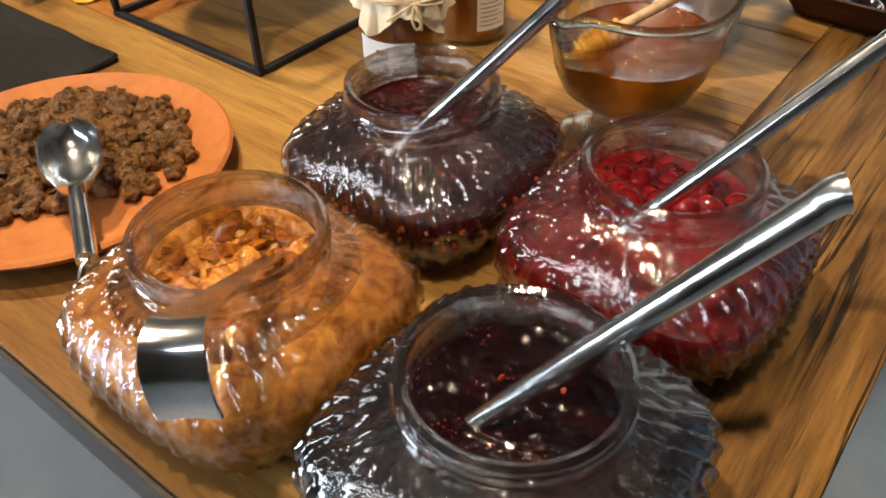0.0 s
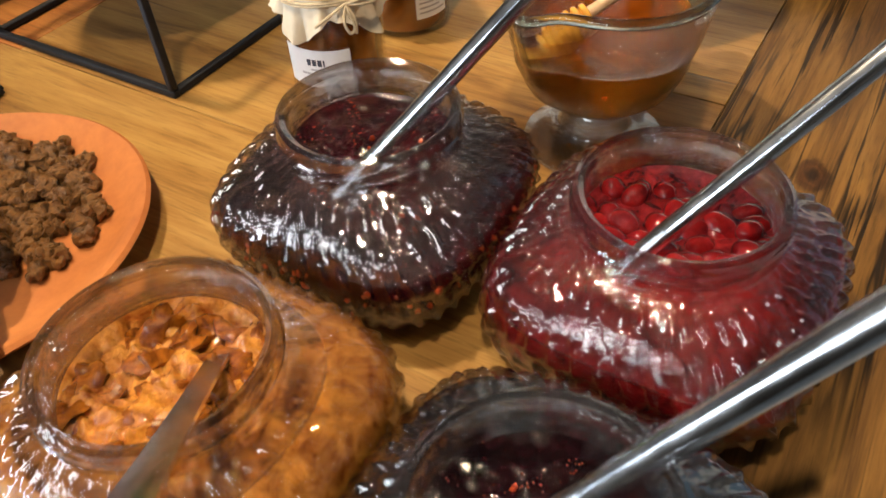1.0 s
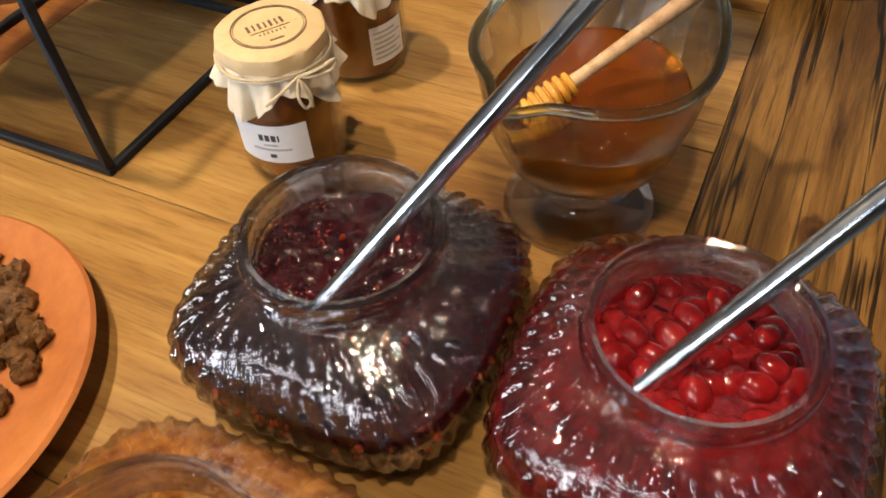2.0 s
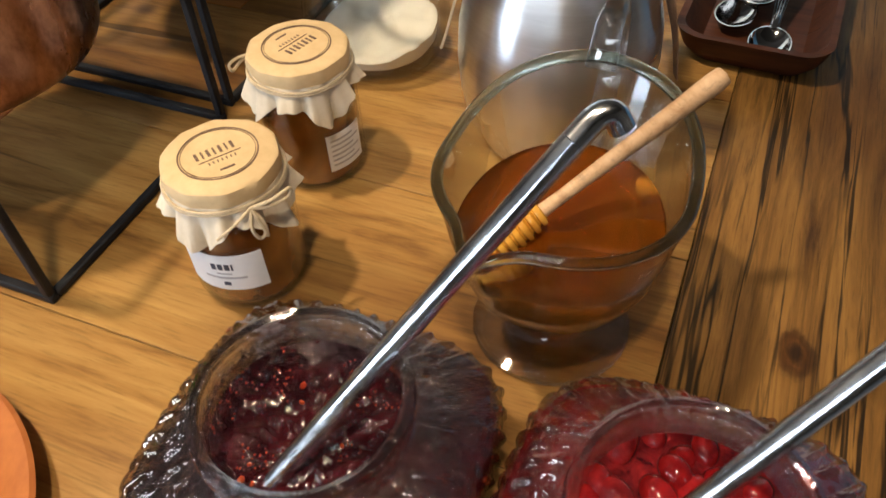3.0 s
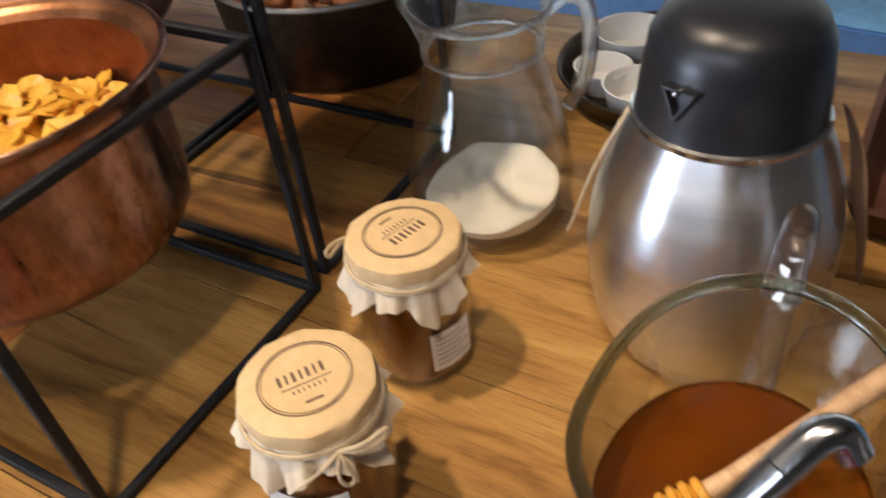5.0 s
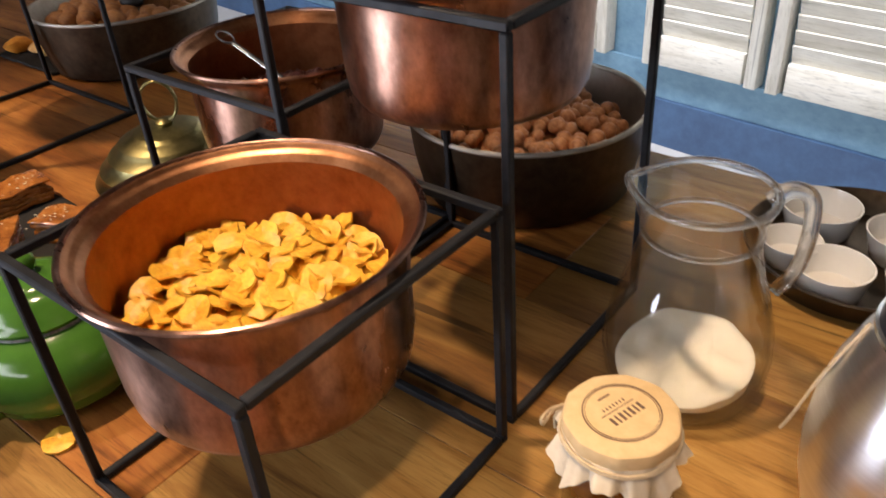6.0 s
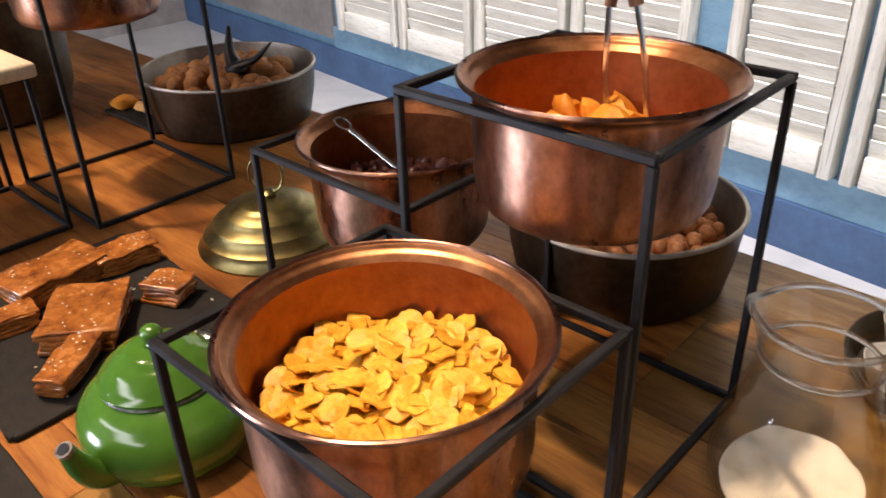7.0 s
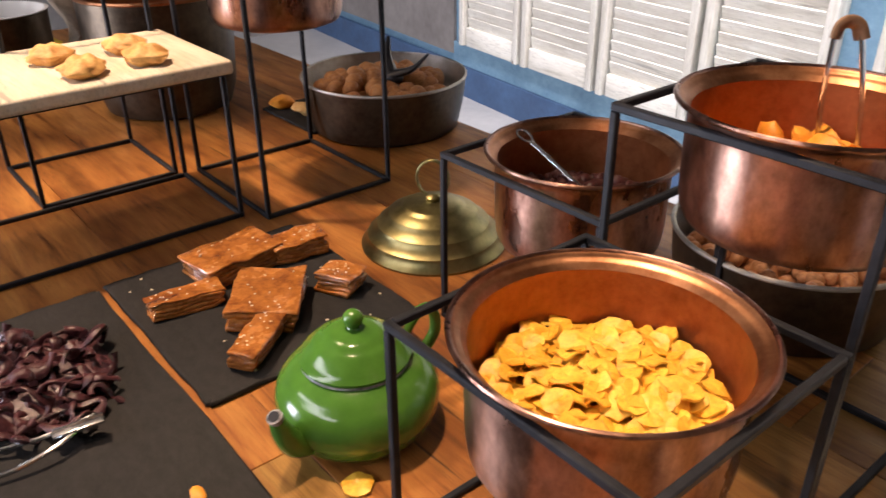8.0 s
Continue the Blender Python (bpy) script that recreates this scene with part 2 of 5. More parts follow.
TWINE = stained("jute twine", (0.42, 0.32, 0.19), (0.66, 0.54, 0.37), 160, (0.8, 0.9), 0.0, 0.6, 0.0008)
INK = stained("brown stamp ink", (0.10, 0.06, 0.04), (0.20, 0.12, 0.08), 90, (0.7, 0.8))
DARK_INK = stained("dark blue print", (0.02, 0.025, 0.05), (0.06, 0.07, 0.10), 90, (0.5, 0.6))
GREY_INK = stained("grey print", (0.30, 0.30, 0.32), (0.45, 0.45, 0.47), 90, (0.5, 0.6))
LABEL_PAPER = stained("white label paper", (0.72, 0.73, 0.75), (0.82, 0.83, 0.84), 30, (0.5, 0.6))
PORCELAIN = stained("white porcelain", (0.80, 0.79, 0.75), (0.87, 0.86, 0.83), 8, (0.12, 0.2))
POWDER = stained("cream milk", (0.85, 0.79, 0.64), (0.92, 0.87, 0.74), 18, (0.5, 0.6), 0.0, 0.6, 0.006)
CONCRETE = stained("polished concrete floor", (0.30, 0.30, 0.29), (0.46, 0.45, 0.43), 1.6, (0.3, 0.5), 0.0, 0.15, 0.002)
PLASTER = stained("grey brown plaster", (0.12, 0.105, 0.095), (0.24, 0.22, 0.20), 2.2, (0.7, 0.9), 0.0, 0.4, 0.004)
WARM_WALL = stained("dim warm plaster", (0.12, 0.085, 0.06), (0.18, 0.14, 0.10), 1.8, (0.7, 0.9), 0.0, 0.3, 0.004)
TEAL = stained("worn teal blue paint", (0.075, 0.17, 0.25), (0.17, 0.31, 0.40), 6, (0.45, 0.7), 0.0, 0.4, 0.003, (1, 1, 1.5))
NAVY = stained("deep blue paint", (0.022, 0.055, 0.12), (0.05, 0.11, 0.21), 6, (0.4, 0.65), 0.0, 0.4, 0.003)
CEILING = stained("dark boarded ceiling", (0.05, 0.04, 0.03), (0.10, 0.08, 0.06), 3, (0.6, 0.8))
for turned in (COPPER, BRUSHED):
    nodes, links = turned.node_tree.nodes, turned.node_tree.links
    around = nodes.new("ShaderNodeTangent")
    around.direction_type, around.axis = "RADIAL", "Z"
    nodes["Principled BSDF"].inputs["Anisotropic"].default_value = 0.75
    nodes["Principled BSDF"].inputs["Anisotropic Rotation"].default_value = 0.25
    links.new(around.outputs[0], nodes["Principled BSDF"].inputs["Tangent"])
GLASS = clear_glass("clear pressed glass", (0.99, 0.985, 0.985), 0.55, 0.15, 0.25)
CUP_GLASS = clear_glass("clear thick glass", (0.98, 0.99, 0.98), 0.40, 0.04)
FOOT_GLASS = clear_glass("clear glass foot", (0.99, 0.985, 0.96), 0.70, 0.15)
RIM_GLASS = clear_glass("greenish glass rim", (0.86, 0.94, 0.88), 0.35, 0.08)
CARAFE_GLASS = clear_glass("clear blown glass", (0.98, 0.985, 0.985), 0.5, 0.06)
THIN_GLASS = thin_glass("thin clear glass")
AMBER_JAM = preserve("amber orange preserve", (0.22, 0.055, 0.007), (0.76, 0.330, 0.052), 75, 0.10, None, 0.0, 0.6, 0.2)
DARK_JAM = preserve("dark berry preserve", (0.004, 0.001, 0.002), (0.018, 0.003, 0.005), 60, 0.10, (0.10, 0.022, 0.010), 0.0, 0.3)
PLUM_JAM = preserve("dark red strawberry preserve", (0.014, 0.002, 0.004), (0.055, 0.006, 0.009), 50, 0.10, (0.16, 0.026, 0.010), 0.0, 0.35)
RED_JAM = preserve("red cherry syrup", (0.04, 0.002, 0.004), (0.26, 0.014, 0.016), 85, 0.1, None, 0.0, 0.5, 0.0)
BERRY = preserve("bright red cherry", (0.13, 0.003, 0.005), (0.40, 0.014, 0.014), 40, 0.08, None, 0.15, 0.2)
CHUNK = preserve("glossy candied peel", (0.085, 0.017, 0.0015), (0.40, 0.125, 0.009), 95, 0.06, None, 0.0, 0.4)
FLECK = stained("orange red fruit fleck", (0.16, 0.012, 0.006), (0.50, 0.09, 0.025), 200, (0.15, 0.3))
HONEY = preserve("clear amber honey", (0.42, 0.110, 0.006), (0.58, 0.175, 0.012), 6, 0.02, None, 0.85, 0.02)
FIG_JAM = preserve("amber fruit preserve", (0.11, 0.024, 0.002), (0.32, 0.090, 0.008), 30, 0.2, None, 0.15)
FLAKE = stained("toasted corn flake", (0.72, 0.30, 0.016), (0.94, 0.62, 0.075), 75, (0.38, 0.6), 0.0, 0.5, 0.001, (1, 1, 1), True, 4)
RAISIN = stained("dried brown fruit", (0.018, 0.007, 0.002), (0.28, 0.125, 0.027), 170, (0.20, 0.42), 0.0, 1.0, 0.003, (1, 1, 1), True, 4)
WALNUT = stained("walnut shell", (0.27, 0.095, 0.026), (0.54, 0.235, 0.070), 60, (0.5, 0.7), 0.0, 0.8, 0.003, (1, 1, 1), True, 4)
HAZEL = stained("hazelnut skin", (0.32, 0.110, 0.034), (0.64, 0.31, 0.135), 70, (0.4, 0.6), 0.0, 0.3, 0.001, (1, 1, 1), True, 4)
APRICOT = stained("dried apricot", (0.70, 0.22, 0.015), (0.90, 0.38, 0.04), 50, (0.4, 0.6), 0.0, 0.4, 0.002, (1, 1, 1), True, 4)
CHOC = stained("dark dried berries", (0.035, 0.010, 0.010), (0.12, 0.035, 0.03), 80, (0.25, 0.5), 0.0, 0.5, 0.002, (1, 1, 1), True, 4)
PRUNE = stained("dark purple dried fruit", (0.022, 0.008, 0.012), (0.11, 0.032, 0.036), 60, (0.2, 0.4), 0.0, 0.7, 0.003, (1, 1, 1), True, 4)
PASTRY = stained("syrup glazed brown pastry", (0.17, 0.042, 0.008), (0.60, 0.225, 0.045), 28, (0.12, 0.35), 0.0, 0.6, 0.003, (1, 1, 2), True, 4)
PASTRY.node_tree.nodes["Principled BSDF"].inputs["Coat Weight"].default_value = 0.7
PASTRY.node_tree.nodes["Principled BSDF"].inputs["Coat Roughness"].default_value = 0.12
COOKIE = stained("golden baked biscuit", (0.52, 0.21, 0.045), (0.82, 0.52, 0.19), 40, (0.5, 0.7), 0.0, 0.6, 0.003, (1, 1, 1), True, 4)
SESAME = stained("sesame seed", (0.70, 0.60, 0.42), (0.82, 0.74, 0.56), 90, (0.4, 0.5))
ROCK = stained("rough brown stone", (0.12, 0.085, 0.055), (0.40, 0.30, 0.20), 9, (0.7, 0.9), 0.0, 1.0, 0.02)
YELLOW = stained("yellow cloth", (0.62, 0.42, 0.02), (0.75, 0.55, 0.04), 20, (0.8, 0.9))
LEAFY = stained("dark green leaves", (0.02, 0.05, 0.012), (0.05, 0.11, 0.03), 40, (0.5, 0.7))


# ---- shapes ----
def link(name, bm, material, smooth=True):
    me = bpy.data.meshes.new(name)
    bmesh.ops.recalc_face_normals(bm, faces=bm.faces)
    bm.to_mesh(me)
    bm.free()
    me.materials.append(material)
    if smooth:
        me.shade_smooth()
        me.set_sharp_from_angle(angle=radians(42))
    return new(name, me)


def part(name, bm, material, parent, label="", smooth=True):
    ob = link(name, bm, material, smooth)
    ob.parent = parent
    return tagged(ob, label)


def share(name, ob, parent, m=None):
    """Another part on the mesh of ob."""
    k = new(name, ob.data)
    k.parent = parent
    if m is not None:
        k.matrix_basis = m
    return k


def thing(name, m, label, category, group="", kind=""):
    ob = new(name)
    ob.empty_display_size = 0.02
    ob.matrix_basis = m
    return tagged(ob, label, category, group, kind)


def solid(name, bm, material, m, label, category="", group="", kind="", smooth=True):
    ob = link(name, bm, material, smooth)
    ob.matrix_basis = m
    return tagged(ob, label, category, group, kind)


def rbox(sx, sy, sz, bevel=0.002, segments=2, at=(0, 0, 0)):
    bm = bmesh.new()
    bmesh.ops.create_cube(bm, size=1)
    bmesh.ops.scale(bm, vec=(sx, sy, sz), verts=bm.verts)
    if bevel:
        bmesh.ops.bevel(bm, geom=bm.edges[:], offset=bevel, segments=segments, affect="EDGES", profile=0.5)
    bmesh.ops.translate(bm, vec=at, verts=bm.verts)
    return bm


def grid_faces(bm, rows, closed=True):
    for a, b in zip(rows, rows[1:]):
        k = len(a)
        for i in range(k if closed else k - 1):
            q = [a[i], a[(i + 1) % k], b[(i + 1) % k], b[i]]
            if len(set(q)) == 4:
                bm.faces.new(q)


def lathe(profile, n=48, shape=None):
    """Turns (radius, height) pairs; a radius of 0 closes the end. shape(angle, r, z) may move a point."""
    bm = bmesh.new()
    rows = []
    for r, z in profile:
        if r <= 1e-6:
            rows.append([bm.verts.new(shape(0, 0, z) if shape else (0, 0, z))])
            continue
        rows.append([bm.verts.new(shape(a, r, z) if shape else (r * math.cos(a), r * math.sin(a), z))
                     for a in (2 * math.pi * i / n for i in range(n))])
    for a, b in zip(rows, rows[1:]):
        if len(a) == 1 and len(b) > 1:
            for i in range(n):
                bm.faces.new((a[0], b[i], b[(i + 1) % n]))
        elif len(b) == 1 and len(a) > 1:
            for i in range(n):
                bm.faces.new((a[i], b[0], a[(i + 1) % n]))
        else:
            grid_faces(bm, [a, b])
    return bm


def spline(points, steps=8):
    """Points along a smooth line through the given ones."""
    p = [Vector(q) for q in points]
    p = [2 * p[0] - p[1]] + p + [2 * p[-1] - p[-2]]
    out = []
    for i in range(1, len(p) - 2):
        for k in range(steps):
            t = k / steps
            a, b, c, d = p[i - 1], p[i], p[i + 1], p[i + 2]
            out.append(0.5 * (2 * b + (c - a) * t + (2 * a - 5 * b + 4 * c - d) * t * t + (3 * b - 3 * c + d - a) * t ** 3))
    return out + [p[-2]]


def tube(points, radius, n=10, steps=8, flat=1.0):
    """A round bar along a smooth line; radius may be a function of 0..1 along it."""
    line = spline(points, steps) if steps > 1 else [Vector(q) for q in points]
    bm, rows, side = bmesh.new(), [], None
    for i, q in enumerate(line):
        d = (line[min(i + 1, len(line) - 1)] - line[max(i - 1, 0)]).normalized()
        if side is None:
            side = d.cross(Vector((0, 0, 1)) if abs(d.z) < 0.9 else Vector((1, 0, 0))).normalized()
        side = (side - d * side.dot(d)).normalized()
        up = d.cross(side)
        r = radius(i / (len(line) - 1)) if callable(radius) else radius
        rows.append([bm.verts.new(q + side * (r * math.cos(2 * math.pi * k / n)) + up * (r * flat * math.sin(2 * math.pi * k / n))) for k in range(n)])
    grid_faces(bm, rows)
    bm.faces.new(rows[0]), bm.faces.new(rows[-1])
    return bm


def lump(r, seed, rough=0.25, freq=60.0, squash=(1, 1, 1), sub=2):
    bm = bmesh.new()
    bmesh.ops.create_icosphere(bm, subdivisions=sub, radius=r)
    for v in bm.verts:
        k = 1 + rough * noise.noise(v.co * freq + Vector((seed * 7.3, seed * 1.7, seed)))
        v.co = Vector((v.co.x * k * squash[0], v.co.y * k * squash[1], v.co.z * k * squash[2]))
    return bm


def join(bms):
    out = bmesh.new()
    for b in bms:
        me = bpy.data.meshes.new("piece")
        b.to_mesh(me)
        b.free()
        out.from_mesh(me)
        bpy.data.meshes.remove(me)
    return out


def moved(bm, m):
    bmesh.ops.transform(bm, matrix=m, verts=bm.verts)
    return bm


def fine(profile, step=0.0028):
    out = [profile[0]]
    for a, b in zip(profile, profile[1:]):
        k = max(1, int(math.hypot(b[0] - a[0], b[1] - a[1]) / step))
        out += [(a[0] + (b[0] - a[0]) * i / k, a[1] + (b[1] - a[1]) * i / k) for i in range(1, k + 1)]
    return out


rnd = random.Random(11)

# ---- the room ----
FLOOR, CEIL, NORTH, SOUTH, WEST, EAST = -0.725, 2.05, 3.5, -2.3, -5.2, 2.6
# the shuttered wall runs at a slight angle to the table: its own x runs along it, its own y = 0 is its face
ALONG = pose(-0.6, 2.54, 0, 0, 0, -7.125)


def slab(name, x0, x1, y0, y1, z0, z1, material, label, base=Matrix()):
    return solid(name, rbox(x1 - x0, y1 - y0, z1 - z0, 0), material, base @ pose((x0 + x1) / 2, (y0 + y1) / 2, (z0 + z1) / 2), label, kind="structure", smooth=False)


slab("floor", WEST, EAST, SOUTH, NORTH, FLOOR - 0.1, FLOOR, CONCRETE, "smooth pale grey concrete floor with faint cracks")
# the unseen ceiling leaves a long opening over the aisle for the added daylight
for x0, x1, y0, y1 in ((WEST, -2.8, SOUTH, NORTH), (0.5, EAST, SOUTH, NORTH), (-2.8, 0.5, SOUTH, 1.76), (-2.8, 0.5, 2.05, NORTH)):
    slab("ceiling", x0, x1, y0, y1, CEIL, CEIL + 0.1, CEILING, "unseen dark ceiling, left open over the aisle for added daylight")
# added screen, out of view: keeps aisle daylight and shutter bounce off the table
slab("light_baffle", -5.1, 2.5, 1.66, 1.75, 0.62, CEIL - 0.003, CEILING, "unseen deep dark baffle shading the table from the aisle daylight")
slab("wall_north", -5.2, 3.6, 0.0, 0.2, FLOOR, CEIL, TEAL, "worn teal blue painted wall behind the shutters", ALONG)
slab("wall_north_plaster", -5.0, -2.80, -0.02, -0.002, FLOOR + 0.2, CEIL, PLASTER, "patchy grey brown plaster beside the shutters", ALONG)
slab("wall_west", WEST - 0.2, WEST, SOUTH, NORTH, FLOOR, CEIL, PLASTER, "grey brown plaster wall")
slab("wall_east", EAST, EAST + 0.2, SOUTH, NORTH, FLOOR, CEIL, WARM_WALL, "dim warm plaster wall")
# the unseen south wall stands round two assumed openings, a high strip and a glazed door
for x0, x1, z0, z1 in ((WEST, -3.5, FLOOR, 1.5), (-2.3, EAST, FLOOR, 1.5), (-3.5, -2.3, 0.52, 1.5), (WEST, -3.4, 1.5, CEIL), (0.6, EAST, 1.5, CEIL), (-3.4, 0.6, 1.9, CEIL)):
    slab("wall_south", x0, x1, SOUTH - 0.2, SOUTH, z0, z1, WARM_WALL, "unseen dim warm plaster wall with a strip and a door opening for added daylight")
slab("baseboard", -4.9, 3.4, -0.03, -0.003, FLOOR, FLOOR + 0.155, NAVY, "deep blue painted skirting along the wall", ALONG)
slab("trim", -2.80, 3.4, -0.018, -0.003, FLOOR + 0.157, FLOOR + 0.265, TEAL, "teal blue painted ledge under the shutters", ALONG)

SHUT_Z0, SHUT_Z1 = -0.456, 1.45


def build_shutter(x, width):
    top = thing("shutter", ALONG @ pose(x + width / 2, -0.026, SHUT_Z0), "closed whitewashed pine shutter with fixed louvres", "shutter", "louvred shutters along the wall")
    h = SHUT_Z1 - SHUT_Z0
    stile = part("stile", rbox(h, 0.035, 0.055, 0.003), SHUTTER_WOOD, top)
    stile.matrix_basis = pose(-width / 2 + 0.030, 0, h / 2, 90, 90, 0)
    share("stile", stile, top, pose(width / 2 - 0.030, 0, h / 2, 90, 90, 0))
    rail = part("rail", rbox(width - 0.12, 0.032, 0.09, 0.003), SHUTTER_WOOD, top)
    rail.matrix_basis = pose(0, 0, 0.046)
    share("rail", rail, top, pose(0, 0, h - 0.046))
    slat = None
    for k in range(int((h - 0.2) / 0.042)):
        m = pose(0, 0, 0.115 + 0.042 * k, -75, 0, 0)
        if slat is None:
            slat = part("slat", rbox(width - 0.122, 0.058, 0.007, 0.002, 1), SHUTTER_WOOD, top)
            slat.matrix_basis = m
        else:
            share("slat", slat, top, m)
    return top


for k in range(4):
    build_shutter(-2.715 + 0.502 * k, 0.498)
for k in range(5):
    build_shutter(-0.598 + 0.400 * k, 0.396)

# ---- the table ----
TX0, TX1, TY0, TY1, THICK = -2.75, 0.135, 0.158, 1.185, 0.036
table = thing("buffet_table", pose(0, 0, 0), "long buffet table of honey brown oak planks with dark cracks", "table")
SEAM = -0.03
for y0, y1, joint in ((TY0, 0.285, -0.66), (0.285, 0.474, -0.78), (0.474, 0.660, -0.60), (0.660, 0.845, -0.72), (0.845, 1.020, -0.50), (1.020, TY1, -0.62)):
    for x0, x1, oak in ((joint, SEAM, OAK), (TX0, joint, RED_OAK)):
        bm = rbox(x1 - x0 - 0.0006, y1 - y0 - 0.0006, THICK, 0.0006, 1)
        part("plank", bm, oak, table).matrix_basis = pose((x0 + x1) / 2, (y0 + y1) / 2, -THICK / 2)
bm = rbox(TY1 - TY0, TX1 - SEAM - 0.0003, THICK, 0.0008, 1)
part("end_plank", bm, OLD_OAK, table, "weathered golden brown end plank with long dark cracks").matrix_basis = pose((SEAM + TX1) / 2, (TY0 + TY1) / 2, -THICK / 2, 0, 0, 90)
part("apron", rbox(TX1 - TX0 - 0.1, TY1 - TY0 - 0.1, 0.05, 0.003), BLACK_IRON, table).matrix_basis = pose((TX0 + TX1) / 2, (TY0 + TY1) / 2, -THICK - 0.025)
# thin front band, far darker than the planks
part("edge_band", rbox(TX1 - TX0, 0.004, THICK - 0.004, 0.001, 1), DARK_BAND, table, "dark front edge of the table").matrix_basis = pose((TX0 + TX1) / 2, TY0 - 0.002, -THICK / 2 - 0.002)
leg = part("leg", rbox(0.06, 0.06, -FLOOR - THICK - 0.05, 0.003), BLACK_IRON, table)
leg_z = (FLOOR - THICK - 0.05) / 2
leg.matrix_basis = pose(TX1 - 0.1, TY0 + 0.1, leg_z)
for x, y in ((TX1 - 0.1, TY1 - 0.1), (TX0 + 0.1, TY0 + 0.1), (TX0 + 0.1, TY1 - 0.1)):
    share("leg", leg, table, pose(x, y, leg_z))


# ---- iron racks ----
def build_rack(x0, x1, y0, y1, h, label, bar=0.0068):
    top = thing("iron_rack", pose((x0 + x1) / 2, (y0 + y1) / 2, 0), label, "rack", "black iron display racks")
    w, d = x1 - x0, y1 - y0
    along = part("bar", rbox(w, bar, bar, 0.0012, 1), BLACK_IRON, top)
    across = part("bar", rbox(d - 2 * bar, bar, bar, 0.0012, 1), BLACK_IRON, top)
    post = part("post", rbox(h - 2 * bar, bar, bar, 0.0012, 1), BLACK_IRON, top)
    first = True
    for z in (bar / 2, h - bar / 2):
        for sgn in (-1, 1):
            a, c = pose(0, sgn * (d - bar) / 2, z), pose(sgn * (w - bar) / 2, 0, z, 0, 0, 90)
            if first:
                along.matrix_basis, across.matrix_basis, first = a, c, False
            else:
                share("bar", along, top, a), share("bar", across, top, c)
    first = True
    for sx in (-1, 1):
        for sy in (-1, 1):
            m = pose(sx * (w - bar) / 2, sy * (d - bar) / 2, h / 2, 0, 90, 0)
            if first:
                post.matrix_basis, first = m, False
            else:
                share("post", post, top, m)
    return top


build_rack(-0.641, -0.413, 0.478, 0.690, 0.206, "low black iron cube rack holding a copper pot")
build_rack(-0.640, -0.418, 0.704, 0.915, 0.316, "tall black iron cube rack holding a copper pot")
build_rack(-0.866, -0.644, 0.714, 0.925, 0.206, "low black iron cube rack holding a small copper pot")
build_rack(-1.475, -1.228, 0.684, 0.908, 0.335, "tall black iron cube rack beside the pastry board")
build_rack(-1.470, -1.262, 0.170, 0.664, 0.218, "long black iron rack carrying a pale board")
build_rack(-1.690, -1.480, 0.440, 0.655, 0.430, "tall black iron cube rack behind the board")


# ---- copper pots ----
def build_pot(x, y, z_rim, r, h, label, material=COPPER, lining=COPPER_IN):
    top = thing("copper_pot", pose(x, y, z_rim - h), label, "pot", "copper pots on iron racks")
    w = 0.0025
    outer = fine([(0, 0), (r * 0.74, 0), (r * 0.83, 0.004), (r * 0.872, 0.012), (r * 0.890, 0.026), (r * 0.900, h * 0.6), (r * 0.905, h - 0.014), (r * 0.925, h - 0.0095), (r * 0.965, h - 0.0065), (r * 1.0, h - 0.003)], 0.008)
    part("body", lathe(outer, 72), material, top)
    inner = [(r * 0.905 - w, h - 0.0115), (r * 0.900 - w, h * 0.6), (r * 0.886 - w, 0.028), (r * 0.860 - w, 0.014), (r * 0.72, 0.005), (0, 0.005)]
    part("lip", lathe([(r * 1.0, h), (r * 0.985, h - 0.0005), (r * 0.968, h - 0.0035), (r * 0.950, h - 0.0055), (r * 0.930, h - 0.0062), (r * 0.915, h - 0.0078), (r * 0.905 - w, h - 0.0115)], 72), COPPER_LIP, top, "paler stepped lip")
    part("lining", lathe(inner, 72), lining, top)
    ring = [(r * 1.0 + 0.0022 * math.cos(a), h - 0.0015 + 0.0022 * math.sin(a)) for a in (2 * math.pi * k / 8 for k in range(9))]
    part("rolled_rim", lathe(ring, 72), material, top)
    return top


build_pot(-0.527, 0.582, 0.216, 0.1075, 0.112, "round copper pot full of corn flakes, hung in the low rack")
build_pot(-0.522, 0.803, 0.326, 0.1045, 0.104, "round copper pot of dried apricots, hung in the tall rack")
build_pot(-0.761, 0.822, 0.214, 0.1015, 0.108, "round copper pot of dark dried berries, hung in a low rack")
build_pot(-1.345, 0.795, 0.372, 0.110, 0.118, "shiny copper pot standing high in the tall rack")


def build_pan(x, y, r, h, label):
    top = thing("tinned_pan", pose(x, y, 0), label, "pan", "wide tinned pans")
    part("body", lathe([(0, 0), (r * 0.84, 0), (r * 0.885, 0.005), (r * 0.95, h * 0.5), (r * 0.985, h - 0.002)], 72), TIN_PAN, top)
    part("lining", lathe([(r * 0.985, h), (r * 0.965, h - 0.002), (r * 0.92, h * 0.5), (r * 0.80, 0.014), (0, 0.008)], 72), TIN_IN, top)
    ring = [(r * 0.98 + 0.003 * math.cos(a), h - 0.001 + 0.003 * math.sin(a)) for a in (2 * math.pi * k / 8 for k in range(9))]
    part("rolled_rim", lathe(ring, 72), TIN_IN, top)
    return top


WALNUT_PAN, HAZEL_PAN = (-1.466, 1.070, 0.158, 0.100), (-0.628, 1.046, 0.137, 0.098)
build_pan(*WALNUT_PAN, "wide dull tinned pan heaped with whole walnuts")
build_pan(*HAZEL_PAN, "wide dull tinned pan of shelled hazelnuts under the rack")

